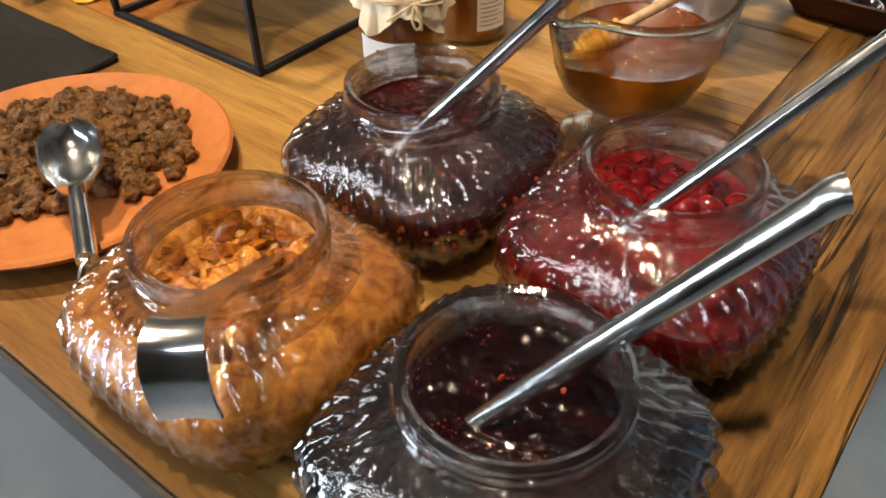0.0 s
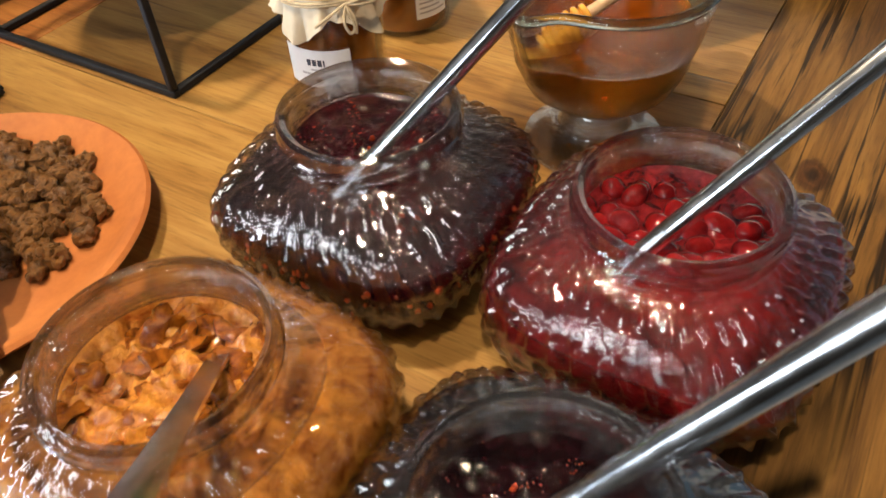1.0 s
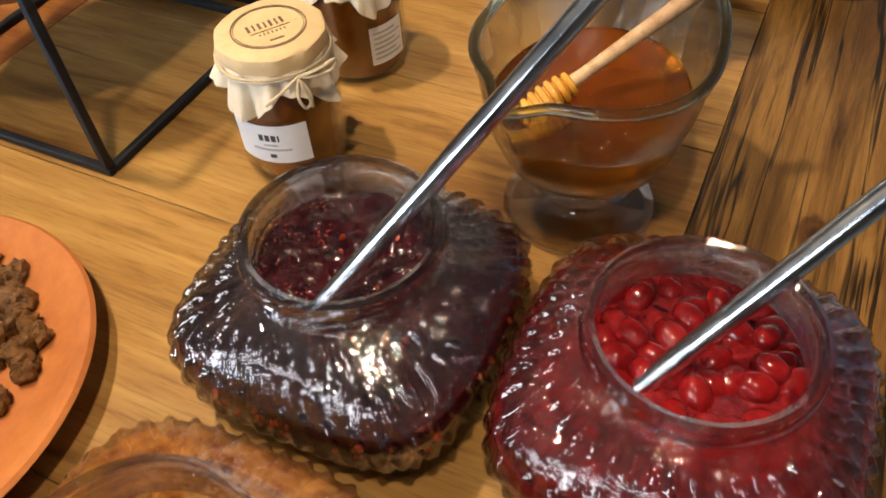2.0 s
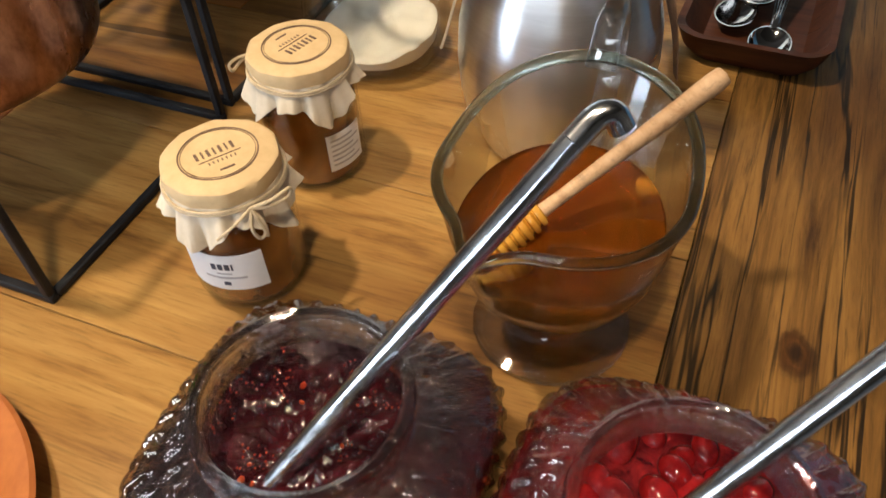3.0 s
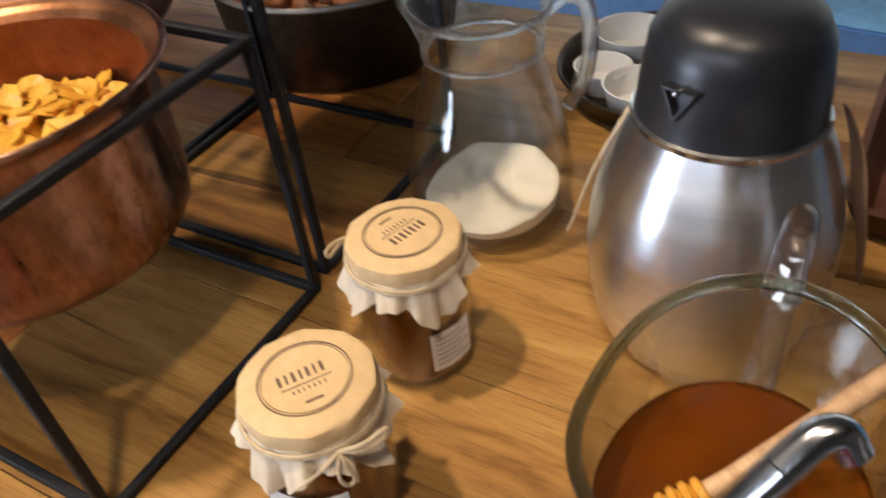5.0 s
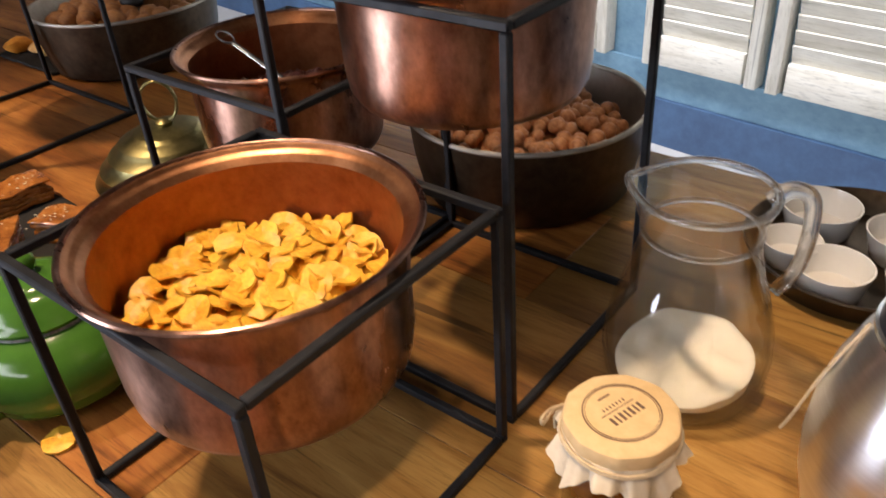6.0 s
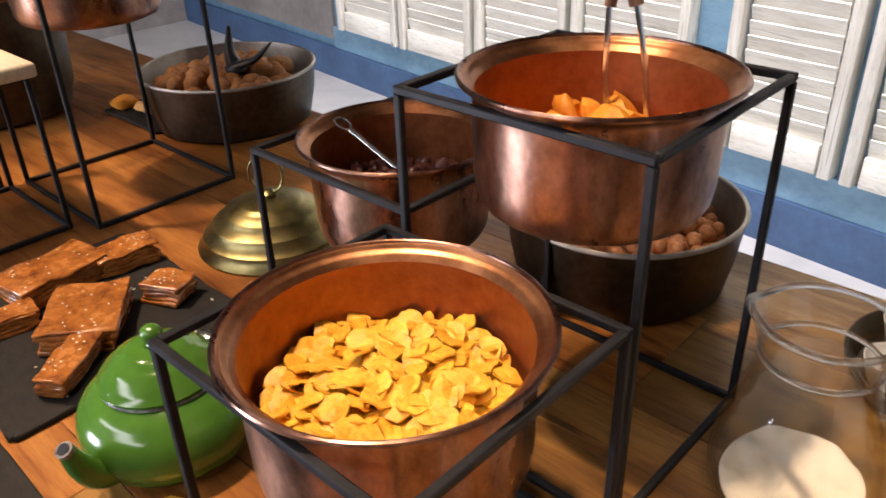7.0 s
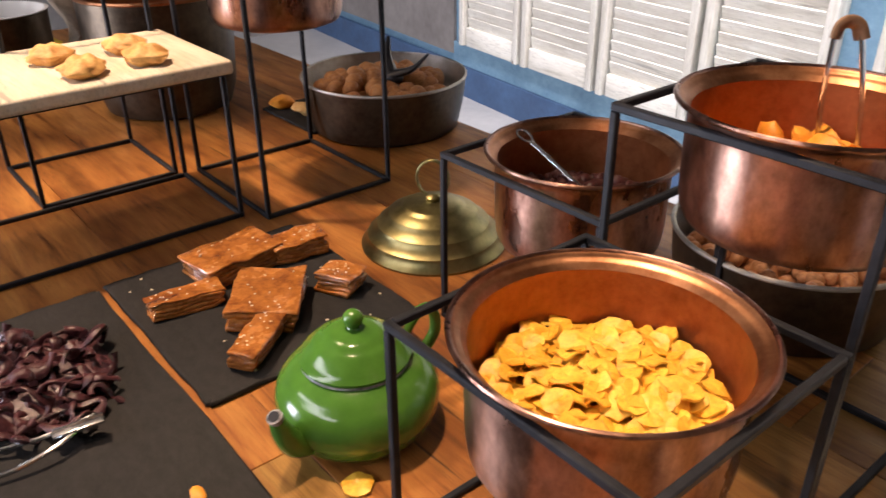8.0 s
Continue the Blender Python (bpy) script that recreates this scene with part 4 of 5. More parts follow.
# ---- footed honey cup ----
def cup_shape(a, r, z):
    w = max(0.0, min(1.0, (z - 0.045) / 0.075))
    s, c = math.sin(a), math.cos(a)
    back = max(0.0, s)
    lip = math.exp(-((a - math.radians(248)) / 0.22) ** 2)
    r *= 1 - 0.075 * max(0.0, min(1.0, (z - 0.045) / 0.03))
    rr = r * (1 + w * (0.34 * back ** 2 + 0.10 * lip - 0.10 * max(0.0, -s) ** 3 * (1 - lip)))
    return Vector((rr * c, rr * s, z + w * w * (0.016 * back ** 2 - 0.004 * lip)))


honey = thing("honey_cup", pose(-0.101, 0.579, 0), "clear footed glass cup with a pouring lip, half full of honey", "cup")
CUP = [(0, 0.0335), (0.0195, 0.0335), (0.0240, 0.0370), (0.0380, 0.0430), (0.0510, 0.0535), (0.0605, 0.069), (0.0665, 0.089), (0.0705, 0.110), (0.0728, 0.1165), (0.0735, 0.1200),
       (0.0690, 0.1200), (0.0668, 0.110), (0.0625, 0.089), (0.0565, 0.071), (0.0475, 0.0580), (0.036, 0.0490), (0.020, 0.0440), (0, 0.0425)]
part("foot", lathe(fine([(0, 0.004), (0.020, 0.003), (0.045, 0.0), (0.0490, 0.002), (0.0485, 0.0045), (0.0400, 0.0075), (0.0290, 0.0100), (0.0235, 0.0140), (0.0215, 0.0190), (0.0225, 0.0240), (0.0240, 0.0270), (0.0235, 0.0300), (0.0205, 0.0330), (0, 0.0332)], 0.0025), 72), FOOT_GLASS, honey, "wide clear foot on a short knopped stem")
part("glass", lathe(fine(CUP, 0.004), 96, cup_shape), CUP_GLASS, honey)
part("rim", lathe([(0.0713 + 0.0036 * math.cos(t), 0.1232 + 0.0032 * math.sin(t)) for t in (2 * math.pi * k / 14 for k in range(15))], 96, cup_shape), RIM_GLASS, honey, "thick greenish rolled rim")
part("handle", tube([(-0.004, 0.086, 0.132), (-0.004, 0.100, 0.152), (-0.004, 0.120, 0.154), (-0.004, 0.130, 0.132), (-0.004, 0.120, 0.100), (-0.004, 0.094, 0.080), (-0.004, 0.070, 0.078)], lambda t: 0.0092 - 0.0022 * math.sin(math.pi * t), 18, 8), FOOT_GLASS, honey)
part("honey", lathe([(0, 0.0410), (0.021, 0.0425), (0.0370, 0.0475), (0.0485, 0.0565), (0.0580, 0.0705), (0.0635, 0.0850), (0.060, 0.0846), (0.056, 0.0843), (0.03, 0.0840), (0, 0.0840)], 72, cup_shape), HONEY, honey)
dipper = thing("honey_dipper", pose(0, 0, 0), "turned wooden honey dipper resting in the cup", "dipper")
d0, d1 = Vector((-0.122, 0.566, 0.088)), Vector((-0.036, 0.655, 0.151))
axis = (d1 - d0).to_track_quat("Z", "Y").to_matrix().to_4x4()
reach = (d1 - d0).length
part("stick", lathe([(0, 0.015), (0.0042, 0.016), (0.0038, 0.03), (0.0048, reach * 0.6), (0.0062, reach - 0.008), (0.0055, reach - 0.002), (0, reach)], 16), STICK_WOOD, dipper).matrix_basis = Matrix.Translation(d0) @ axis
grooves = [(0, -0.020)]
for k in range(7):
    wide, low = 0.0104 * (1 - 0.24 * ((k - 3) / 3) ** 2), -0.0190 + 0.0054 * k
    grooves += [(wide - 0.0022, low), (wide - 0.0004, low + 0.0008), (wide, low + 0.0023), (wide - 0.0004, low + 0.0038), (wide - 0.0022, low + 0.0046)]
grooves.append((0, 0.0190))
part("grooved_head", lathe(grooves, 24), preserve("honeyed beech", (0.50, 0.20, 0.02), (0.80, 0.45, 0.06), 30, 0.1), dipper, "grooved head wet with honey").matrix_basis = Matrix.Translation(d0) @ axis

# ---- carafe of milk powder ----
carafe = thing("glass_carafe", pose(-0.334, 0.821, 0), "clear bulbous glass carafe a third full of cream milk powder", "carafe")


def carafe_shape(a, r, z):
    lip = math.exp(-((a - math.radians(200)) / 0.35) ** 2) * max(0.0, (z - 0.150) / 0.026)
    rr = r * (1 + 0.12 * lip)
    return Vector((rr * math.cos(a), rr * math.sin(a), z + 0.004 * lip))


CARAFE = [(0, 0.004), (0.030, 0.002), (0.046, 0.0), (0.055, 0.006), (0.0615, 0.022), (0.0640, 0.042), (0.0620, 0.064), (0.0555, 0.090), (0.0475, 0.116), (0.0425, 0.138), (0.0422, 0.150), (0.0450, 0.164), (0.0482, 0.1755),
          (0.0455, 0.1765), (0.0425, 0.164), (0.0398, 0.150), (0.0400, 0.138), (0.0450, 0.116), (0.0530, 0.090), (0.0595, 0.064), (0.0615, 0.042), (0.0590, 0.023), (0.052, 0.010), (0, 0.009)]
part("glass", lathe(fine(CARAFE, 0.005), 80, carafe_shape), THIN_GLASS, carafe)
part("rim", lathe([(0.0470 + 0.0030 * math.cos(t), 0.1775 + 0.0026 * math.sin(t)) for t in (2 * math.pi * k / 12 for k in range(13))], 80, carafe_shape), CARAFE_GLASS, carafe, "thick rolled glass rim")
part("neck_ring", lathe([(0.0412 + 0.0022 * math.cos(t), 0.1470 + 0.0022 * math.sin(t)) for t in (2 * math.pi * k / 12 for k in range(13))], 80), CARAFE_GLASS, carafe, "thickened ring round the neck")
part("handle", tube([(0.035, 0.028, 0.166), (0.046, 0.036, 0.175), (0.058, 0.045, 0.167), (0.061, 0.048, 0.138), (0.058, 0.045, 0.108), (0.048, 0.037, 0.088)], lambda t: 0.0066 - 0.0014 * t, 14, 8), CARAFE_GLASS, carafe)


def slope(a, r, z):
    p = Vector((r * 0.88 * math.cos(a), r * 0.88 * math.sin(a), z))
    if z > 0.022:
        p.z += 0.05 * p.x + 0.15 * p.y + 0.004 * noise.noise(p * 55) + 0.0015 * noise.noise(p * 160)
    return p


part("milk_powder", lathe([(0, 0.0095), (0.0520, 0.0105), (0.0580, 0.018), (0.0600, 0.0275), (0.0570, 0.0290)] + [(0.055 * (1 - k / 12), 0.0295) for k in range(12)] + [(0, 0.0295)], 72, slope), POWDER, carafe, "cream coloured powder sloping in the glass")

# ---- vacuum jug ----
jug = thing("vacuum_jug", pose(-0.157, 0.768, 0), "brushed steel vacuum jug with a black plastic head", "jug")
part("steel_body", lathe(fine([(0, 0.002), (0.055, 0.0), (0.060, 0.004), (0.066, 0.020), (0.0715, 0.045), (0.0735, 0.072), (0.0720, 0.098), (0.0665, 0.124), (0.0575, 0.148), (0.0510, 0.162)], 0.008), 80), BRUSHED, jug)
part("collar", lathe([(0.0512, 0.161), (0.0525, 0.162), (0.0525, 0.165), (0.0505, 0.166)], 64), STEEL, jug, "bright steel ring")
part("head", lathe(fine([(0.0505, 0.165), (0.0500, 0.168), (0.0480, 0.190), (0.0455, 0.208), (0.0400, 0.219), (0.030, 0.2245), (0.015, 0.2265), (0, 0.227)], 0.006), 64), BLACK_PLASTIC, jug, "domed black plastic head")
spout = part("spout_hole", lathe([(0.0, -0.002), (0.0085, -0.002), (0.0085, 0.004), (0.0115, 0.004), (0.0125, -0.008), (0, -0.009)], 3), BLACK_PLASTIC, jug, "small black three-cornered pouring hole")
spout.matrix_basis = pose(-0.016, -0.0455, 0.191, 84, 0, -20) @ pose(0, 0, 0, 0, 0, -90)
# a small steel bar stands in for the bright glint in the notch
part("spout_glint", rbox(0.010, 0.003, 0.0035, 0.001), STEEL, spout).matrix_basis = pose(-0.0050, 0, 0.0025, 90, 90, 0)
part("handle", tube([(-0.004, 0.044, 0.200), (-0.006, 0.076, 0.202), (-0.008, 0.100, 0.182), (-0.008, 0.104, 0.130), (-0.006, 0.090, 0.080), (-0.005, 0.066, 0.060)], 0.0095, 12, 8, 0.7), BLACK_PLASTIC, jug)
part("release_lever", rbox(0.022, 0.016, 0.010, 0.003), RED_PLASTIC, jug, "red plastic release lever").matrix_basis = pose(-0.004, 0.034, 0.2255, -12, 0, 0)
tag = thing("paper_tag", pose(-0.157, 0.768, 0), "curled dry brown paper tag tied to the jug with twine", "tag")


def ribbon(points, width, t=0.0008):
    line, bm, rows = spline(points, 6), bmesh.new(), []
    for i, q in enumerate(line):
        f = i / (len(line) - 1)
        w = Vector((0.5, -0.85, 0.15 * math.sin(5 * f))).normalized() * width * (0.45 + 0.55 * math.sin(math.pi * min(1, f * 1.15)))
        o = Vector((t, t, 0))
        rows.append([bm.verts.new(q + w), bm.verts.new(q - w), bm.verts.new(q - w + o), bm.verts.new(q + w + o)])
    grid_faces(bm, rows)
    bm.faces.new(rows[0]), bm.faces.new(rows[-1])
    return bm


part("paper", ribbon([(0.056, 0.006, 0.172), (0.066, 0.004, 0.150), (0.074, 0.0, 0.120), (0.080, 0.004, 0.095), (0.086, 0.0, 0.066)], 0.009), DRY_LEAF, tag)
part("twine", join([tube([(-0.053, -0.008, 0.158), (-0.068, -0.020, 0.120), (-0.078, -0.024, 0.085), (-0.083, -0.024, 0.070)], 0.0010, 6, 6)]), TWINE, tag)


# ---- tray of spoons ----
def dish(sx, sy, h, wall, round_r, thick):
    """A rounded rectangular tray with flaring walls."""
    def ring(x, y, rr, z, bm):
        out = []
        for cx, cy, a0 in ((x - rr, y - rr, 0), (-x + rr, y - rr, 90), (-x + rr, -y + rr, 180), (x - rr, -y + rr, 270)):
            for k in range(7):
                a = radians(a0 + 15 * k)
                out.append(bm.verts.new((cx + rr * math.cos(a), cy + rr * math.sin(a), z)))
        return out
    bm = bmesh.new()
    hx, hy = sx / 2, sy / 2
    rows = [ring(hx - wall, hy - wall, round_r * 0.7, 0, bm), ring(hx - wall * 0.4, hy - wall * 0.4, round_r * 0.9, h * 0.4, bm), ring(hx, hy, round_r, h, bm), ring(hx - thick, hy - thick, round_r - thick * 0.5, h, bm),
            ring(hx - wall * 0.6 - thick, hy - wall * 0.6 - thick, round_r * 0.7, h * 0.45, bm), ring(hx - wall - thick, hy - wall - thick, round_r * 0.6, thick, bm)]
    grid_faces(bm, rows)
    bm.faces.new(rows[0]), bm.faces.new(rows[-1])
    return bm


solid("wooden_tray", dish(0.128, 0.27, 0.030, 0.016, 0.026, 0.006), TRAY_WOOD, pose(-0.022, 1.016, 0, 0, 0, -2), "long red brown hollowed wooden tray holding spoons", "tray")


def build_spoon(x, y, z, turn, tilt=0.0):
    top = thing("dessert_spoon", pose(x, y, z, 0, tilt, turn) @ Matrix.Scale(1.2, 4), "shiny steel spoon with a fluted handle lying in the tray", "spoon", "spoons in the wooden tray")

    def oval(a, r, h):
        return Vector((r * 1.45 * math.cos(a), r * math.sin(a), h))
    part("bowl", lathe([(0, -0.006), (0.008, -0.005), (0.0135, 0.0), (0.0150, 0.003), (0.0140, 0.003), (0.0125, 0.0005), (0.007, -0.004), (0, -0.005)], 28, oval), SPOON_STEEL, top)
    bm, rows = bmesh.new(), []
    for i in range(22):
        f = i / 21
        w = 0.0034 + 0.0125 * f ** 2.2
        flute = 0.0022 * f
        line = [(0.019 + 0.092 * f + 0.004 * f * math.cos(1.5 * v), w * v, 0.003 + 0.013 * math.sin(1.8 * f) + flute * math.cos(4 * math.pi * v) - 0.0010 * v * v) for v in (k / 12 - 1 for k in range(25))]
        rows.append([bm.verts.new(q) for q in line] + [bm.verts.new((q[0], q[1], q[2] - 0.0022)) for q in reversed(line)])
    grid_faces(bm, rows)
    bm.faces.new(rows[0]), bm.faces.new(rows[-1])
    part("handle", bm, SPOON_STEEL, top, "fan-shaped fluted handle")
    return top


build_spoon(-0.045, 0.955, 0.014, 80)
build_spoon(-0.012, 0.915, 0.014, 88)
build_spoon(-0.030, 0.985, 0.022, 84)

# ---- tin of ramekins ----
solid("round_tin", lathe([(0, 0), (0.088, 0), (0.096, 0.004), (0.106, 0.026), (0.108, 0.027), (0.107, 0.029), (0.103, 0.027), (0.093, 0.006), (0, 0.004)], 64), TIN_PAN, pose(-0.262, 1.062, 0), "round dull tin tray holding small white bowls", "tray")


def build_ramekin(x, y, r, h):
    prof = [(0, 0), (r * 0.72, 0), (r * 0.80, 0.004), (r * 0.98, h - 0.002), (r, h), (r * 0.95, h), (r * 0.74, 0.007), (0, 0.006)]
    solid("ramekin", lathe(prof, 48), PORCELAIN, pose(x, y, 0.0045), "small round white porcelain bowl in the tin", "bowl", "white bowls in the tin")


for x, y, r, h in ((-0.312, 1.098, 0.038, 0.032), (-0.272, 0.998, 0.034, 0.032), (-0.318, 1.030, 0.028, 0.026), (-0.232, 1.090, 0.036, 0.030), (-0.205, 1.022, 0.030, 0.028)):
    build_ramekin(x, y, r, h)

# ---- terracotta plate of raisins, with a scoop ----
PX, PY = -0.413, 0.281
solid("terracotta_plate", lathe([(0, 0.0), (0.095, 0.0), (0.112, 0.006), (0.126, 0.018), (0.1285, 0.0215), (0.126, 0.0235), (0.121, 0.022), (0.108, 0.012), (0.094, 0.0085), (0, 0.008)], 80), TERRACOTTA, pose(PX, PY, 0), "round orange terracotta plate with a low rim", "plate")
r = random.Random(21)
bits = []
raisin_meshes = shared(lambda k: lump(0.0070, k, 0.55, 230, (1.1, 0.95, 0.85), 3), RAISIN, 9)
for k in range(330):
    a, d = r.uniform(0, 2 * math.pi), 0.094 * math.sqrt(r.random())
    x, y = d * math.cos(a) - 0.010, d * math.sin(a) + 0.010
    if x > 0.045 and y < 0.0 or x * 0.8 - y > 0.085:
        continue
    up = 0.016 * max(0.0, 1 - math.hypot(x + 0.03, y - 0.01) / 0.085)
    ob = new("dried_mulberry", raisin_meshes[k % 6])
    ob.matrix_basis = pose(PX + x, PY + y, 0.013 + up * r.random(), r.uniform(0, 360), r.uniform(0, 360), r.uniform(0, 360)) @ Matrix.Scale(r.uniform(0.75, 1.2), 4)
    tagged(ob, "small crumpled brown dried fruit on the plate", "dried fruit", "dried fruit on the terracotta plate")
mound("dried_fruit_bed", PX - 0.03, PY + 0.02, 0.0095, 0.068, 0.014, 0.0005, RAISIN, "packed brown dried fruit under the loose ones", 0.006, 130)

scoop = thing("steel_scoop", pose(0, 0, 0), "small polished steel scoop lying on the dried fruit", "scoop")
s0, s1 = Vector((-0.281, 0.221, 0.029)), Vector((-0.336, 0.253, 0.040))
part("handle", tube([s0, s1], lambda t: 0.0072 - 0.001 * t, 16, 1), STEEL, scoop)
part("hanging_ring", tube([s0, s0 + Vector((0.006, -0.002, -0.003)), s0 + Vector((0.012, -0.008, -0.004)), s0 + Vector((0.008, -0.012, -0.004)), s0 + Vector((0.001, -0.006, -0.002)), s0], 0.0012, 8, 6), STEEL, scoop)
way = (s1 - s0).normalized()
bm, rows = bmesh.new(), []
for i in range(13):
    f = i / 12
    half = 0.021 * (0.55 + 0.45 * min(1, f * 3)) * (1 if f < 0.65 else math.sqrt(max(0.02, 1 - ((f - 0.65) / 0.36) ** 2)))
    rows.append([(0.068 * f, half * math.sin(b), 0.014 - half * 0.85 * math.cos(b)) for b in (math.pi * (k / 12 - 0.5) * 1.05 for k in range(13))])
outer = [[bm.verts.new(q) for q in row] for row in rows]
inner = [[bm.verts.new((q[0], q[1] * 0.93, q[2] + 0.0012)) for q in row] for row in rows]
grid_faces(bm, outer, False), grid_faces(bm, inner, False)
grid_faces(bm, [outer[-1], inner[-1]], False), grid_faces(bm, [outer[0], inner[0]], False)
grid_faces(bm, [[row[0] for row in outer], [row[0] for row in inner]], False), grid_faces(bm, [[row[-1] for row in outer], [row[-1] for row in inner]], False)
bm.faces.new(outer[0])
part("scoop_bowl", bm, STEEL, scoop).matrix_basis = Matrix.Translation(s1 + Vector((0, 0, -0.008))) @ way.to_track_quat("X", "Z").to_matrix().to_4x4()


# ---- slates, pastries, dark fruit ----
def slate_board(x0, x1, y0, y1, seed, label):
    r, bm = random.Random(seed), bmesh.new()
    pts = []
    for (ax, ay), (bx, by) in (((x0, y0), (x1, y0)), ((x1, y0), (x1, y1)), ((x1, y1), (x0, y1)), ((x0, y1), (x0, y0))):
        for k in range(16):
            f = 0.5 - 0.5 * math.cos(math.pi * k / 16)
            soft = 0.003 if k == 0 else 0.0
            cx, cy = (x0 + x1) / 2, (y0 + y1) / 2
            qx, qy = ax + (bx - ax) * f, ay + (by - ay) * f
            pts.append((qx + (soft if qx < cx else -soft) + r.uniform(-0.0018, 0.0018), qy + (soft if qy < cy else -soft) + r.uniform(-0.0012, 0.0012)))
    rows = []
    for z, off in ((0.0005, 0.0015), (0.003, 0.0), (0.0055, 0.0008), (0.0065, 0.003)):
        rows.append([bm.verts.new((x + (off if x < (x0 + x1) / 2 else -off) * r.uniform(0.4, 1.6), y + (off if y < (y0 + y1) / 2 else -off) * r.uniform(0.4, 1.6), z)) for x, y in pts])
    grid_faces(bm, rows)
    bm.faces.new(rows[0]), bm.faces.new(rows[-1])
    return solid("slate_board", bm, SLATE, pose(0, 0, 0), label, "slate", "black slates", smooth=False)


slate_board(-1.185, -0.882, 0.430, 0.700, 2, "black slate with chipped edges under layered pastries")
slate_board(-1.180, -0.548, 0.172, 0.422, 3, "long black slate with chipped edges under dark fruit")
slate_board(-1.695, -1.500, 0.925, 1.090, 4, "black slate under candied fruit behind the racks")


def build_pastry(x, y, z, turn, sx, sy, sz, tilt=0.0):
    top = thing("layered_pastry", pose(x, y, z + sz / 2, tilt, 0, turn), "glossy brown syrup-soaked layered pastry sprinkled with sesame", "pastry", "layered pastries on the slate")
    n, step = 5, sz / 5
    for k in range(n):
        grow = 1.0 if k < n - 1 else 1.06
        bm = rbox(sx * (grow - 0.014 * (k % 2)), sy * (grow - 0.014 * ((k + 1) % 2)), step * (1.25 if k < n - 1 else 0.8), 0.0022, 2)
        bmesh.ops.subdivide_edges(bm, edges=[e for e in bm.edges if e.calc_length() > 0.015], cuts=5, use_grid_fill=True)
        for v in bm.verts:
            q = Vector((v.co.x * 45, v.co.y * 45, turn + k * 0.35))
            v.co += Vector((0.0030 * noise.noise(q + Vector((9, 0, 0))), 0.0030 * noise.noise(q + Vector((0, 9, 0))), 0.0042 * noise.noise(q)))
        part("layer", bm, PASTRY, top).matrix_basis = pose(0.0015 * (k % 3), 0.001 * k, -sz / 2 + step * (k + 0.5), 0, 0, 2 * (k % 3))
    r = random.Random(int(turn * 10 + sx * 1000))
    seed = None
    for k in range(14):
        m = pose(r.uniform(-0.42, 0.42) * sx, r.uniform(-0.42, 0.42) * sy, sz / 2 + 0.0022, 0, 0, 50 * k)
        if seed is None:
            seed = part("sesame_seed", lump(0.0011, k, 0.1, 50, (1.5, 1, 0.6), 1), SESAME, top)
            seed.matrix_basis = m
        else:
            share("sesame_seed", seed, top, m)
    return top


for args in ((-1.000, 0.560, 0.0075, 50, 0.078, 0.098, 0.026), (-1.118, 0.575, 0.0075, 95, 0.106, 0.070, 0.026), (-0.938, 0.515, 0.0075, -54, 0.088, 0.032, 0.024),
             (-1.066, 0.488, 0.0075, 81, 0.086, 0.030, 0.020), (-1.100, 0.658, 0.0075, 82, 0.072, 0.044, 0.024), (-0.988, 0.652, 0.0075, 25, 0.050, 0.040, 0.024)):
    build_pastry(*args)
crumb = shared(lambda k: lump(0.0012, k, 0.2, 60, (1.5, 1, 0.6), 1), SESAME, 2)
r = random.Random(31)
for k in range(26):
    ob = new("sesame_seed", crumb[k % 2])
    ob.matrix_basis = pose(r.uniform(-1.17, -0.90), r.uniform(0.445, 0.685), 0.0072, 0, 0, r.uniform(0, 360)) @ Matrix.Scale(r.uniform(0.8, 1.5), 4)
    tagged(ob, "pale sesame seed dropped on the slate", "sesame seed", "sesame seeds on the slate")
prunes = shared(lambda k: tube([(0.013 * math.cos(t), 0.013 * math.sin(t) * 0.7, 0.004 * math.sin(t * 2 + k)) for t in (0.5 * j + k for j in range(9))], lambda f: 0.0045 + 0.0022 * math.sin(9 * f + 3), 8, 3, 0.6), PRUNE, 4)
r = random.Random(5)
for k in range(70):
    a, d = r.uniform(0, 6.283), 0.085 * math.sqrt(r.random())
    ob = new("dried_fig_curl", prunes[k % 4])
    ob.matrix_basis = pose(-1.030 + d * math.cos(a) * 1.25, 0.300 + d * math.sin(a), 0.014 + 0.028 * r.random() * (1 - d / 0.09), r.uniform(-40, 40), r.uniform(-40, 40), r.uniform(0, 360)) @ Matrix.Scale(r.uniform(0.95, 1.45), 4)
    tagged(ob, "dark purple curl of dried fruit on the slate", "dried fruit", "dark fruit on the slate")
mound("dark_fruit_bed", -1.035, 0.300, 0.0072, 0.085, 0.018, 0.0004, PRUNE, "packed dark dried fruit under the loose curls", 0.008, 70)
solid("orange_bit", lump(0.008, 2, 0.3, 90, (1.2, 0.8, 0.5)), APRICOT, pose(-0.773, 0.371, 0.0098), "small orange bit of dried fruit on the slate", "dried fruit")

tongs = thing("serving_tongs", pose(0, 0, 0), "thin steel serving tongs lying on the slate", "tongs")
t0 = Vector((-0.915, 0.335, 0.024))
part("arm", tube([t0, t0 + Vector((-0.004, -0.045, -0.004)), t0 + Vector((-0.022, -0.090, -0.010)), t0 + Vector((-0.030, -0.125, -0.012))], 0.0024, 8, 6), STEEL, tongs)
part("arm", tube([t0, t0 + Vector((0.016, -0.040, -0.004)), t0 + Vector((0.016, -0.085, -0.010)), t0 + Vector((-0.004, -0.130, -0.012))], 0.0024, 8, 6), STEEL, tongs)
